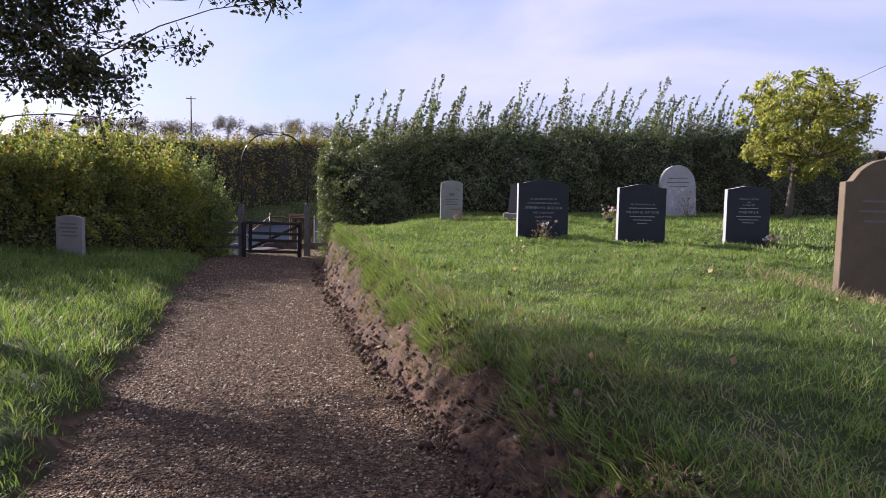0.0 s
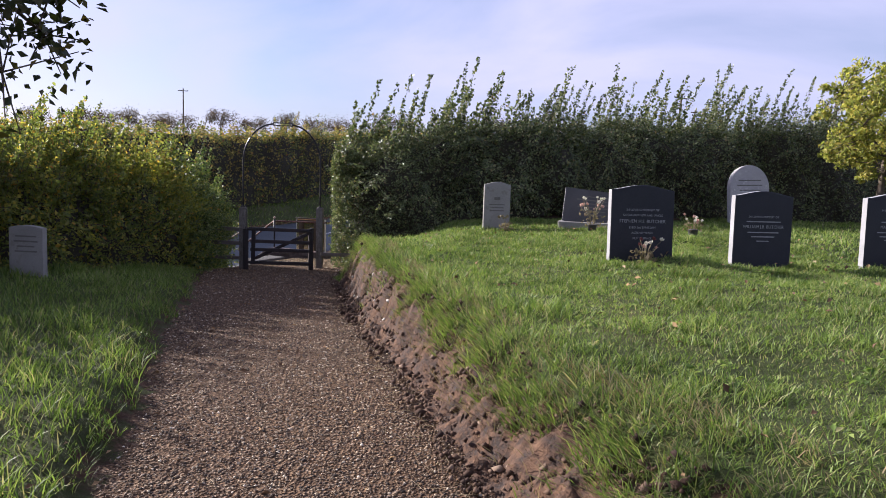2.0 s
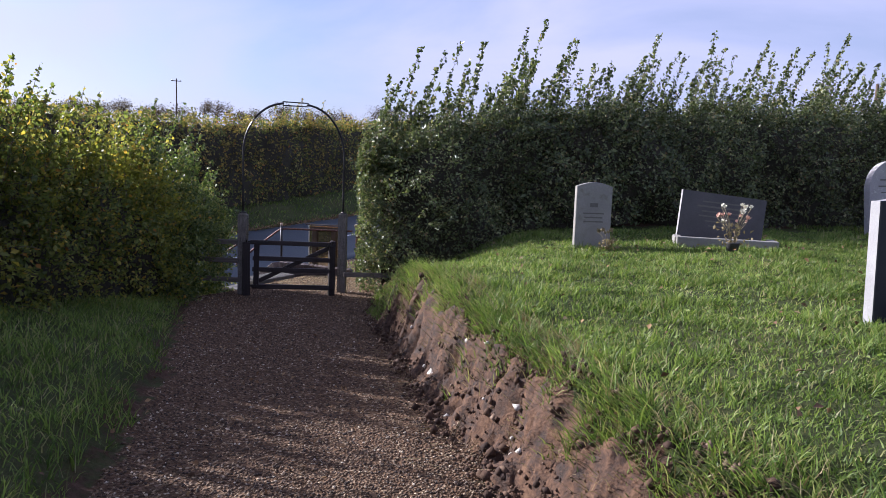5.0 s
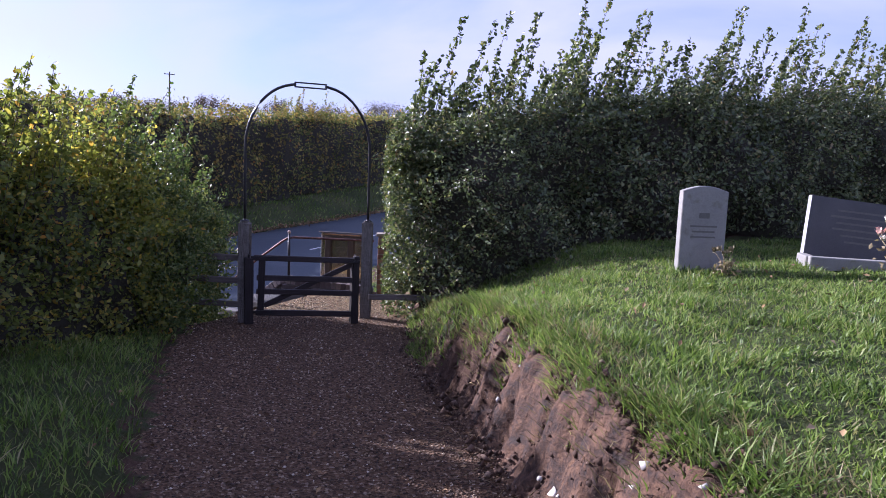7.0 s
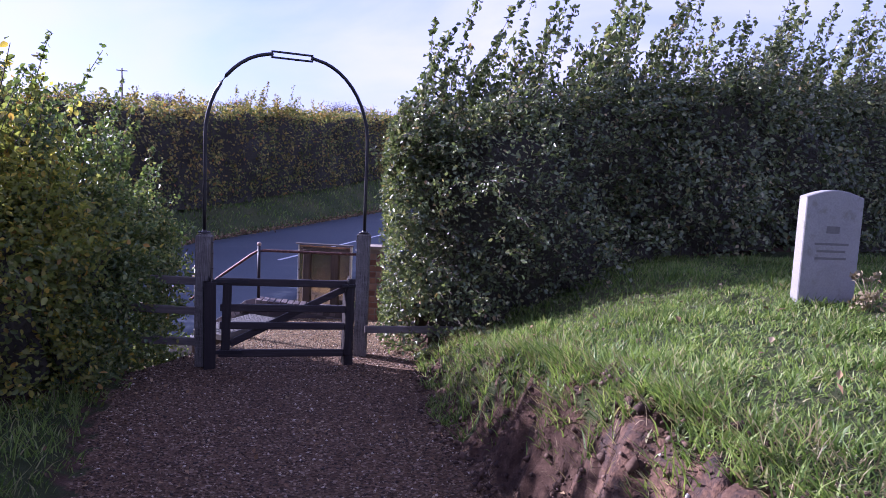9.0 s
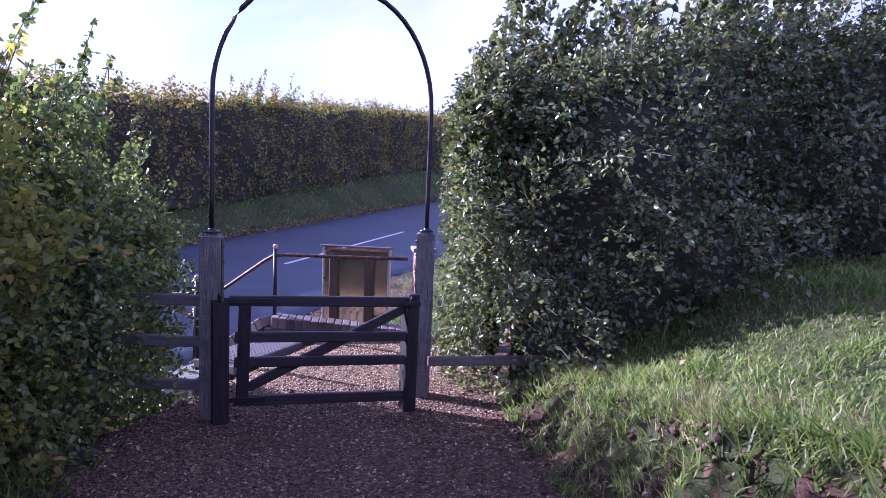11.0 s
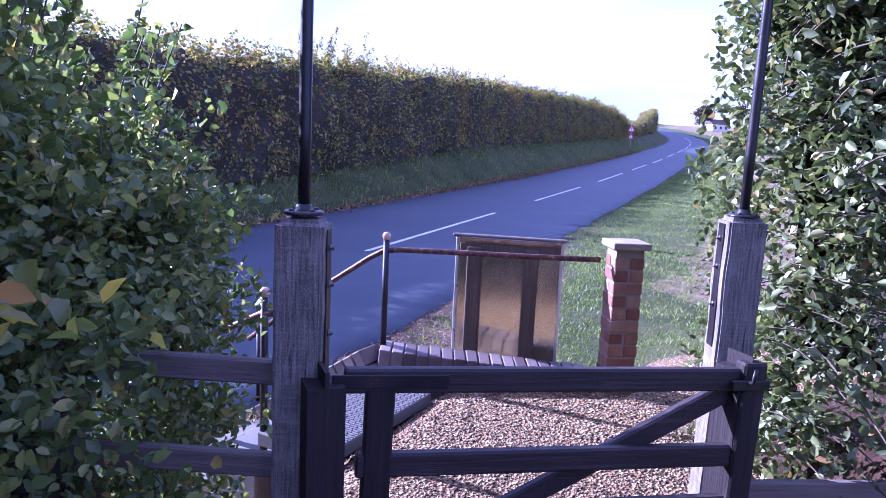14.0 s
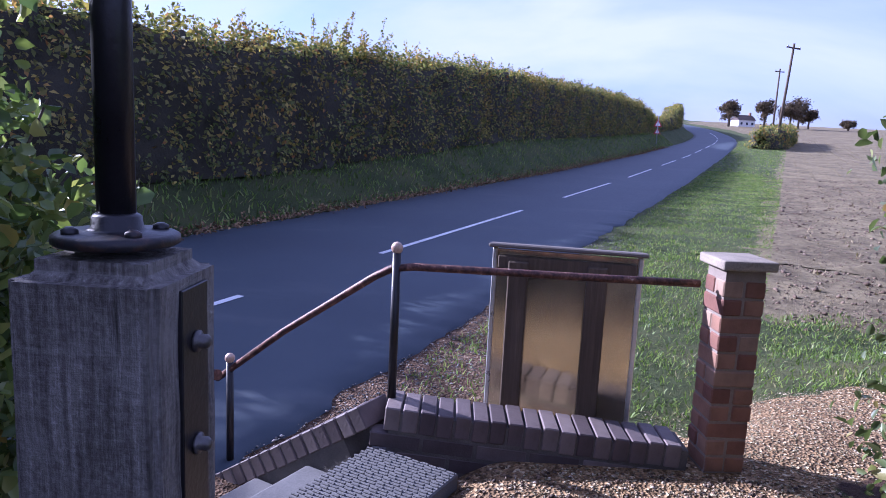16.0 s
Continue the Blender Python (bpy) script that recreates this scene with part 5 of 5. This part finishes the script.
def grave_kerb():
    k = thing("grave_kerb", "pale stone kerb along the foot of the wide headstone", "grave kerb", Matrix.Translation((1.74, 13.52, ground_at(1.74, 13.52))) @ pose(0, 0, 0, 0, 0, -14))
    part("front_kerb", boxed((1.15, 0.09, 0.14), pose(0.05, -0.16, 0.03), 0.012, 2), M_PORTLAND, k)
    part("side_kerb", boxed((0.09, 0.30, 0.13), pose(-0.50, 0.02, 0.03), 0.012, 2), M_PORTLAND, k)
    part("side_kerb", boxed((0.09, 0.30, 0.13), pose(0.60, 0.02, 0.03), 0.012, 2), M_PORTLAND, k)


grave_kerb()


def flowers(label, at, seed, n, spread, height, petals, pot=None):
    """Dried stems with faded heads, in a pot or straight from the turf."""
    gen = np.random.default_rng(seed)
    g = ground_at(at[0], at[1])
    t = thing("grave_flowers", label, "flowers", pose(at[0], at[1], g))
    z0 = 0.0
    if pot:
        part("pot", lathe([(0.055, -0.01), (0.075, 0.10), (0.08, 0.105), (0.066, 0.11)], 14), pot, t, "dark flower pot")
        z0 = 0.08
    for k in range(n):
        a, r = gen.uniform(0, 6.28), gen.uniform(0.3, 1.0) * spread
        hgt = height * gen.uniform(0.55, 1.1)
        tip = (r * math.cos(a), r * math.sin(a) * 0.6, z0 + hgt)
        part("stem", tube([(0.02 * math.cos(a), 0.02 * math.sin(a), z0 - 0.02), (tip[0] * 0.45, tip[1] * 0.45, z0 + hgt * 0.6), tip], 0.003, 5), M_STEM, t)
        s = gen.uniform(0.9, 1.6)
        bm = bmesh.new()
        for q in range(9):
            w = q * 2.4
            tilt = 20 + 7 * q
            vs = [bm.verts.new(v) for v in ((0, 0, 0), (0.012, 0.02, 0.004), (0, 0.036, 0.010), (-0.012, 0.02, 0.004))]
            bm.faces.new(vs[:3])
            bm.faces.new((vs[0], vs[2], vs[3]))
            bmesh.ops.transform(bm, matrix=pose(0, 0, 0, 0, 0, math.degrees(w)) @ pose(0, 0, 0, tilt), verts=vs)
        part("bloom", moved(bm, Matrix.Translation(tip) @ Matrix.Scale(s, 4) @ pose(0, 0, 0, gen.uniform(-50, 60), gen.uniform(-40, 40))), petals[k % len(petals)], t)
    m = 60
    pos = np.stack([gen.normal(0, spread * 0.5, m), gen.normal(0, spread * 0.3, m), z0 + gen.uniform(0, height * 0.6, m)], 1)
    v, f = leaf_mesh(pos, gen.normal(0, 1, (m, 3)), 0.05, gen)
    soup("dry_leaves", v, f, M_STRAW, t, "", "stuff")


flowers("withered white and dark red roses at the foot of a headstone", (1.40, 9.40), 31, 9, 0.19, 0.24, [M_FLOWER_W, M_FLOWER_R, M_FLOWER_P])
flowers("tall spray of faded pink flowers before the wide headstone", (1.62, 12.9), 32, 16, 0.22, 0.42, [M_FLOWER_P, M_FLOWER_W], M_GREYGRAN)
flowers("pot of withered pink and orange flowers in the grass", (3.02, 12.35), 33, 10, 0.2, 0.22, [M_FLOWER_P, M_FLOWER_W], M_GREYGRAN)
flowers("pale heap of faded flowers against a dark headstone", (4.93, 10.12), 34, 14, 0.13, 0.15, [M_FLOWER_W, M_FLOWER_W, M_FLOWER_P])
flowers("dry weeds at the foot of a limestone headstone", (0.28, 13.2), 35, 7, 0.12, 0.2, [M_STEM, M_STEM])
flowers("dead climbing stems before the round-topped stone", (5.65, 15.7), 36, 10, 0.25, 0.55, [M_STEM, M_FLOWER_P])

# ------------------------------------------------------------------ beyond the road


def utility_pole(x, y, h, label, lean=0.0, cross=True):
    g = ground_at(x, y)
    p = thing("utility_pole", label, "utility pole", pose(x, y, g - 0.3, 0, lean, 0))
    part("pole", tube([(0, 0, 0), (0, 0, h * 0.5), (0, 0, h + 0.3)], 0.11, 10, [0.14, 0.12, 0.095]), M_BOARDWOOD, p)
    if cross:
        arm = part("cross_arm", boxed((1.6, 0.12, 0.12), pose(0, 0, h - 0.1, 0, 0, 20), 0.01), M_BOARDWOOD, p)
        for s in (-0.7, 0.0, 0.7):
            part("insulator", moved(lathe([(0.04, 0), (0.06, 0.05), (0.05, 0.12), (0.02, 0.15)], 8), pose(0, 0, h - 0.1, 0, 0, 20) @ pose(s, 0, 0.06)), M_GALV, arm)


utility_pole(25.5, 79.0, 9.6, "leaning wooden utility pole at the field edge", 3.0)
utility_pole(39.5, 111.0, 9.5, "distant wooden utility pole with a cross arm", 0.0)
utility_pole(25.0, 47.0, 8.15 - float(ground_z(25.0, 47.0)), "wooden utility pole behind the churchyard hedge", 0.0, False)
utility_pole(-45.4, 121.0, 9.6, "lone wooden utility pole on the skyline", 0.0)


def cable():
    a, b = Vector((8.3, -8, 8.6)), Vector((25.0, 47, 8.1))
    pts = [a.lerp(b, q) + Vector((0, 0, -0.5 * math.sin(math.pi * q))) for q in np.linspace(0, 1, 30)]
    bm = tube(pts, 0.014, 5)
    me = bpy.data.meshes.new("overhead_cable")
    bm.to_mesh(me)
    bm.free()
    mesh_object("overhead_cable", me, M_IRON, None, "black overhead cable strung above the field", "", "cable")


cable()


def road_sign():
    x, y = road_point(50.5, 3.5)
    g = ground_at(x, y)
    s = thing("road_sign", "red-edged triangular road sign on a grey pole, seen up the road", "road sign", pose(x, y, g, 0, 0, 8))
    part("pole", tube([(0, 0, -0.2), (0, 0, 2.3)], 0.04, 8), M_GALV, s)
    for z, w in ((1.75, 0.34), (1.1, 0.28)):
        part("plate", prism([(-w * 1.1, z - w), (w * 1.1, z - w), (0, z + w)], 0.02, 0), M_SIGNRED, s, "red triangular rim")
        part("face", moved(prism([(-w * 0.68, z - w * 0.76), (w * 0.68, z - w * 0.76), (0, z + w * 0.5)], 0.02, 0), pose(0, -0.004, 0)), M_SIGNWHITE, s, "white sign face")


road_sign()


def house():
    x, y = 63.5, 180.0
    g = ground_at(x, y) - 0.4
    h = thing("house", "white rendered cottage with a dark tiled roof, far up the road", "house", pose(x, y, g, 0, 0, 12) @ Matrix.Scale(0.62, 4))
    part("wall", boxed((7, 5, 3.0), pose(0, 0, 1.5)), M_RENDER, h)
    bm = bmesh.new()
    vs = [bm.verts.new(v) for v in ((-3.8, -2.8, 2.9), (3.8, -2.8, 2.9), (3.8, 2.8, 2.9), (-3.8, 2.8, 2.9), (-3.6, 0, 4.9), (3.6, 0, 4.9))]
    for f in ((0, 1, 5, 4), (2, 3, 4, 5), (0, 4, 3), (1, 2, 5), (3, 2, 1, 0)):
        bm.faces.new([vs[i] for i in f])
    r = part("roof", bm, M_ROOF, h)
    part("chimney", boxed((0.8, 0.8, 1.6), pose(2.6, 0, 5.1), 0.03), M_BRICK, r, "brick chimney")
    for q in (-2.3, 0, 2.3):
        wn = part("window", boxed((1.1, 0.1, 1.1), pose(q, -2.53, 1.6), 0.02), M_RENDER, h)
        part("pane", boxed((0.9, 0.05, 0.9), pose(q, -2.59, 1.6)), M_PANE, wn, "dark glass")
    x2, y2 = 119.0, 190.0
    h2 = copy_thing(h, pose(x2, y2, ground_at(x2, y2) - 0.3, 0, 0, -20))
    tagged(h2, "white rendered house on the skyline across the field")


house()


def far_tree(x, y, h, r, seed, mat, label, count=2600):
    gen = np.random.default_rng(seed)
    g = ground_at(x, y)
    t = thing("tree", label, "tree", pose(x, y, g), "far trees")
    part("trunk", tube([(0, 0, -0.3), (0.1, 0, h * 0.3), (0.2, 0.1, h * 0.62)], 0.2, 7, [0.3, 0.22, 0.08]), M_BARK, t)
    cl = unit(gen.normal(0, 1, (26, 3))) * (gen.random(26) ** 0.4)[:, None] * np.array([r, r, h * 0.34]) + np.array([0, 0, h * 0.62])
    c = cl[gen.integers(0, 26, count)]
    pos = c + gen.normal(0, r * 0.16, (count, 3))
    v, f = leaf_mesh(pos, gen.normal(0, 1, (count, 3)), 0.40, gen)
    soup("crown", v, f, mat, t, "", "stuff")


for k, (x, y, h, r) in enumerate([(68.5, 180, 7.2, 2.3), (75.5, 182, 6.6, 2.6), (78.5, 184, 7.0, 2.9), (82.0, 186, 4.6, 2.0), (93, 188, 2.4, 1.6), (117, 186, 3.6, 2.2), (57.0, 172, 6.0, 2.4)]):
    far_tree(x, y, h, r, 50 + k, M_FARLEAF, "bare-topped autumn tree on the skyline")
for k in range(16):
    x = -150 + 11.5 * k + random.uniform(-3, 3)
    far_tree(x, 250 + random.uniform(-12, 12), random.uniform(6.0, 9.0), random.uniform(5.0, 7.5), 80 + k, M_FARLEAF, "brown tree in the distant wood", 2600)
hedge("roadside_scrub", "ragged scrub at the foot of the leaning pole", [(22.6, 76.5, 0.9, 3.6), (25.2, 79.5, 1.3, 4.0), (29, 86, 1.3, 4.4), (36, 100, 1.2, 5.2)], M_HEDGE_F, 6000, 0.2, 16, lump=0.4, mesh_step=0.8)

# ------------------------------------------------------------------ turf, stones, litter


def scatter(x0, x1, y0, y1, per_m2, gen, keep):
    n = int((x1 - x0) * (y1 - y0) * per_m2)
    x, y = gen.uniform(x0, x1, n), gen.uniform(y0, y1, n)
    k = keep(x, y)
    return x[k], y[k]


def sward():
    gen = np.random.default_rng(41)

    def right(x, y):
        d = x - path_right(y)
        front = 15.5 + 0.28 * (x + 2.5)
        tuft = wobble(x, y, 2.6, 3.0) + 0.6 * wobble(x, y, 9.0)
        return (d > np.interp(y, [3, 9, 11, 12.6, 13.4], [0.30, 0.24, 0.22, 0.2, -0.05]) + 0.15 * wobble(x, y, 2.2) + 0.07 * wobble(x, y, 6.0)) & (y < front) & (gen.random(len(x)) < 0.72 + 0.35 * tuft)

    x, y = scatter(-2.6, 4.5, 1.2, 15.8, 4600, gen, right)
    far = smooth(4, 11, y)
    long_g = 0.045 + 0.065 * smooth(-0.2, 0.8, wobble(x, y, 1.9, 2.0)) + 0.04 * smooth(1.3, 0.3, x - path_right(y))
    grass("lawn_grass", "tussocky green churchyard grass on the bank", x, y, long_g, M_GRASS, gen, 0.62, 0.0025 + 0.0018 * far)
    x, y = scatter(4.5, 12.0, 5.0, 18.5, 420, gen, lambda x, y: y < 15.2 + 0.28 * (x + 2.5) + 0.5)
    grass("lawn_grass", "short green churchyard grass among the graves", x, y, 0.08, M_GRASS, gen, 0.4, 0.009)

    def left(x, y):
        d = path_left(y) - x
        return (d > 0.08 + 0.08 * wobble(x, y, 2.0)) & (x > np.interp(y, [2, 8, 10.2, 11.9, 13.3, 15], [-9.8, -7.6, -6.6, -5.8, -5.3, -5.0])) & (gen.random(len(x)) < 0.6 + 0.4 * wobble(x, y, 2.9, 1.0))

    x, y = scatter(-9.5, -1.4, 2.0, 14.0, 2000, gen, left)
    grass("lawn_grass", "long lush grass on the shaded side of the path", x, y, 0.09 + 0.09 * smooth(-0.2, 0.8, wobble(x, y, 1.5, 4.0)), M_GRASS, gen, 0.46, 0.0036)

    # dry strands hanging over the cut bank and by the tall stone
    def lip(x, y):
        d = x - path_right(y)
        return (d > 0.14) & (d < 0.7 + 0.35 * smooth(6.5, 4.0, y)) & (gen.random(len(x)) < 0.5 + 0.5 * wobble(x, y, 1.7, 5.0))

    x, y = scatter(-2.8, 1.5, 1.2, 15.2, 1800, gen, lip)
    grass("dry_grass", "dry straw-coloured grass hanging over the cut earth bank", x, y, 0.12, M_STRAW, gen, 0.6, 0.0022, (-0.9, -0.45), ground_z(x, y) + 0.015)
    # green tufts leaning out over the edge of the cut
    x, y = scatter(-2.9, 1.5, 1.2, 13.4, 3200, gen, lambda x, y: (np.abs(x - path_right(y) - 0.36 - 0.15 * wobble(x, y, 2.2)) < 0.09) & (wobble(x, y, 4.0, 8.0) > -0.1))
    grass("lawn_grass", "green grass overhanging the lip of the earth bank", x, y, 0.17, M_GRASS, gen, 0.5, 0.003, (-0.85, -0.3), ground_z(x, y) + 0.02)
    x, y = scatter(2.6, 5.0, 5.0, 7.2, 420, gen, lambda x, y: (x - 3.7) ** 2 + (y - 6.0) ** 2 < 0.9)
    grass("dry_grass", "tall pale dry grass round the brown headstone", x, y, 0.13, M_STRAW, gen, 0.4, 0.0026)

    # verges beside the road
    def far_verge(x, y):
        s, n = road_sn(x, y)
        return (n > ROAD_FAR + 0.12) & (n < 4.9)

    x, y = scatter(-26, 22, 14, 78, 75, gen, far_verge)
    grass("verge_grass", "green grass on the shaded bank of the far verge", x, y, 0.15, M_GRASS, gen, 0.4, 0.013)

    def near_verge(x, y):
        s, n = road_sn(x, y)
        return (n < ROAD_NEAR - 0.15 + 0.2 * wobble(x, y, 1.2)) & ((n > -4.6 - 0.03 * np.clip(s, 0, 60)) | (y < 21.2)) & (y > 18.4 + 0.25 * wobble(x, y, 1.0)) & (gen.random(len(x)) < 0.6 + 0.5 * wobble(x, y, 1.1, 2.5))

    x, y = scatter(-4.8, 9, 18.2, 46, 1100, gen, near_verge)
    grass("verge_grass", "short green verge between the road and the field", x, y, 0.06, M_GRASS, gen, 0.5, 0.005 + 0.006 * smooth(20, 40, y))
    x, y = scatter(4, 30, 42, 95, 60, gen, near_verge)
    grass("verge_grass", "green verge strip running up the road", x, y, 0.09, M_GRASS, gen, 0.4, 0.02)

    # stubble rows on the field
    rows_n = []
    for k in range(46):
        s = gen.uniform(-2, 95, 420)
        n = -5.2 - 0.62 * k - 0.03 * s + gen.normal(0, 0.06, 420)
        rows_n.append(np.stack([ROAD_O[0] + s * ROAD_U[0] + n * ROAD_N[0], ROAD_O[1] + s * ROAD_U[1] + n * ROAD_N[1]], 1))
    p = np.concatenate(rows_n)
    p = p[(p[:, 1] > 20.5)]
    grass("stubble", "pale stubble in rows on the ploughed field", p[:, 0], p[:, 1], 0.07, M_STRAW, gen, 0.3, 0.012, category="stubble")


sward()


def lumps(name, label, x, y, size, mat, gen, flat=0.6, sink=0.25, category="stones", z=None):
    """Small angular stones: eight faces each."""
    n = len(x)
    g = ground_z(x, y) if z is None else z
    s = (size * gen.uniform(0.5, 1.5, n))[:, None]
    dirs = np.array([(1, 0, 0), (0, 1, 0), (-1, 0, 0), (0, -1, 0), (0, 0, 1), (0, 0, -1)], float)
    a = gen.uniform(0, 6.28, n)
    c, q = np.cos(a)[:, None], np.sin(a)[:, None]
    vs = []
    for d in dirs:
        jit = d[None] * gen.uniform(0.6, 1.25, (n, 1)) + gen.normal(0, 0.16, (n, 3))
        px, py, pz = jit[:, :1] * s, jit[:, 1:2] * s * 0.75, jit[:, 2:] * s * flat
        vs.append(np.concatenate([px * c - py * q + x[:, None], px * q + py * c + y[:, None], pz + g[:, None] + s * flat * (0.5 - sink)], 1))
    v = np.stack(vs, 1).reshape(-1, 3)
    i = np.arange(n) * 6
    tri = [(0, 1, 4), (1, 2, 4), (2, 3, 4), (3, 0, 4), (1, 0, 5), (2, 1, 5), (3, 2, 5), (0, 3, 5)]
    f = np.stack([np.stack([i + t for t in q3], 1) for q3 in tri], 1).reshape(-1, 3)
    return soup(name, v, f, mat, None, label, "stuff", category)


def loose_ground():
    gen = np.random.default_rng(43)

    def on_path(x, y):
        return (x < path_right(y) + 0.03) & (x > path_left(y) - 0.03)

    x, y = scatter(-5.1, 0.9, 2.0, 9.5, 2600, gen, on_path)
    lumps("path_gravel", "loose brown gravel over the path", x, y, 0.0092, M_PEBBLE, gen, 0.6, 0.2, "gravel")
    x, y = scatter(-5.2, -1.9, 9.5, 17.0, 1100, gen, on_path)
    lumps("path_gravel", "loose gravel on the shaded path by the gate", x, y, 0.0095, M_PEBBLE, gen, 0.6, 0.2, "gravel")
    x, y = scatter(-5.0, 1.0, 15.6, 18.6, 2100, gen, lambda x, y: (stair_ab(x, y)[0] < -0.62) & (((y < 17.04) & (x < -2.6)) | ((x > -2.95) & (y > 17.0 + 0.3 * (x + 2.6)))))
    lumps("landing_shingle", "pale shingle on the landing and lay-by", x, y, 0.0062, M_SHINGLE, gen, 0.6, 0.2, "gravel")
    x, y = scatter(-6.0, 0.0, 17.5, 26, 900, gen, lambda x, y: gen.random(len(x)) < smooth(0.75, 0.0, np.abs(road_sn(x, y)[1] + 2.35)))
    lumps("roadside_gravel", "loose gravel along the road edge", x, y, 0.0095, M_ROADGRIT, gen, 0.6, 0.2, "gravel", np.maximum(ground_z(x, y), road_z(y) - 0.01))

    def bank(x, y):
        d = x - path_right(y)
        return (d > -0.14) & (d < 0.5) & (gen.random(len(x)) < 0.6 + 0.5 * wobble(x, y, 2.4))

    x, y = scatter(-2.9, 1.0, 2.0, 15.3, 2600, gen, bank)
    lumps("bank_clods", "crumbling brown earth and clods on the cut bank", x, y, 0.0075 * (0.5 + 3.4 * gen.random(len(x)) ** 6), M_SOILCLOD, gen, 0.8, 0.1, "soil", ground_z(x, y) + 0.02 * (y < 12.6))
    y = gen.uniform(8.5, 11.6, 15)
    x = path_right(y) + gen.uniform(0.03, 0.26, 15)
    lumps("flint", "white flints bedded in the earth bank", x, y, 0.026, M_FLINT, gen, 0.7, 0.2, "stones", ground_z(x, y) + 0.03)
    # field clods
    x, y = scatter(-1, 18, 20.6, 44, 95, gen, lambda x, y: road_sn(x, y)[1] < -4.5)
    lumps("field_clods", "dry clods of earth on the ploughed field", x, y, 0.018 + 0.03 * gen.random(len(x)) ** 4, M_FIELDCLOD, gen, 0.6, 0.45, "soil")
    # fallen leaves and straws
    x, y = scatter(-5.2, 1.5, 2.4, 16.5, 26, gen, lambda x, y: (x < path_right(y) + 0.5) & (x > path_left(y) - 0.3))
    p = np.stack([x, y, ground_z(x, y) + 0.012], 1)
    v, f = leaf_mesh(p, np.tile([0, 0, 1.5], (len(x), 1)), 0.036, gen)
    soup("fallen_leaves", v, f, M_LITTER, None, "scattered brown fallen leaves on the path", "stuff", "leaf litter")
    x, y = scatter(-1.8, 4.5, 3.0, 14.5, 5, gen, lambda x, y: x > path_right(y) + 0.4)
    p = np.stack([x, y, ground_z(x, y) + 0.055], 1)
    v, f = leaf_mesh(p, np.tile([0, 0, 1.2], (len(x), 1)), 0.05, gen)
    soup("fallen_leaves", v, f, M_LITTER, None, "scattered brown fallen leaves in the grass", "stuff", "leaf litter")
    # leaves swept along the far edge of the road
    sv = gen.uniform(-6, 52, 9000)
    nv = ROAD_FAR + 0.12 + np.abs(gen.normal(0, 0.17, 9000)) * gen.choice([-0.8, 1.0], 9000)
    q = ROAD_O + sv[:, None] * ROAD_U + nv[:, None] * ROAD_N
    p = np.stack([q[:, 0], q[:, 1], np.maximum(ground_z(q[:, 0], q[:, 1]), road_z(q[:, 1])) + 0.03], 1)
    v, f = leaf_mesh(p, np.tile([0, 0, 1.2], (len(p), 1)), 0.07, gen)
    soup("fallen_leaves", v, f, M_LITTER, None, "brown leaves drifted along the far edge of the road", "stuff", "leaf litter")
    # broad-leaved weeds in the turf
    wx, wy = scatter(-1.2, 4.5, 3.0, 13.0, 2.2, gen, lambda x, y: x > path_right(y) + 0.6)
    k = 9
    ang = gen.uniform(0, 6.28, (len(wx), k))
    rad = gen.uniform(0.015, 0.06, (len(wx), k))
    px, py = (wx[:, None] + np.cos(ang) * rad).ravel(), (wy[:, None] + np.sin(ang) * rad).ravel()
    p = np.stack([px, py, ground_z(px, py) + 0.05], 1)
    v, f = leaf_mesh(p, np.tile([-0.2, 0.0, 1.6], (len(px), 1)), 0.042, gen, 0.5)
    soup("weeds", v, f, M_GRASS, None, "low broad-leaved weeds among the churchyard grass", "stuff", "weeds")
    n = 240
    y = gen.uniform(2.6, 11.5, n)
    x = path_right(y) - np.abs(gen.normal(0.05, 0.16, n))
    a = np.stack([x, y, ground_z(x, y) + 0.012], 1)
    th = gen.uniform(0, 6.28, n)
    b = a + np.stack([np.cos(th), np.sin(th), np.zeros(n)], 1) * gen.uniform(0.05, 0.16, n)[:, None]
    b[:, 2] = ground_z(b[:, 0], b[:, 1]) + 0.016
    v, f = rods(a, b, 0.0016, 0.0012)
    soup("straw", v, f, M_STRAW, None, "pale dry straws lying on the path edge", "stuff", "straw")


loose_ground()
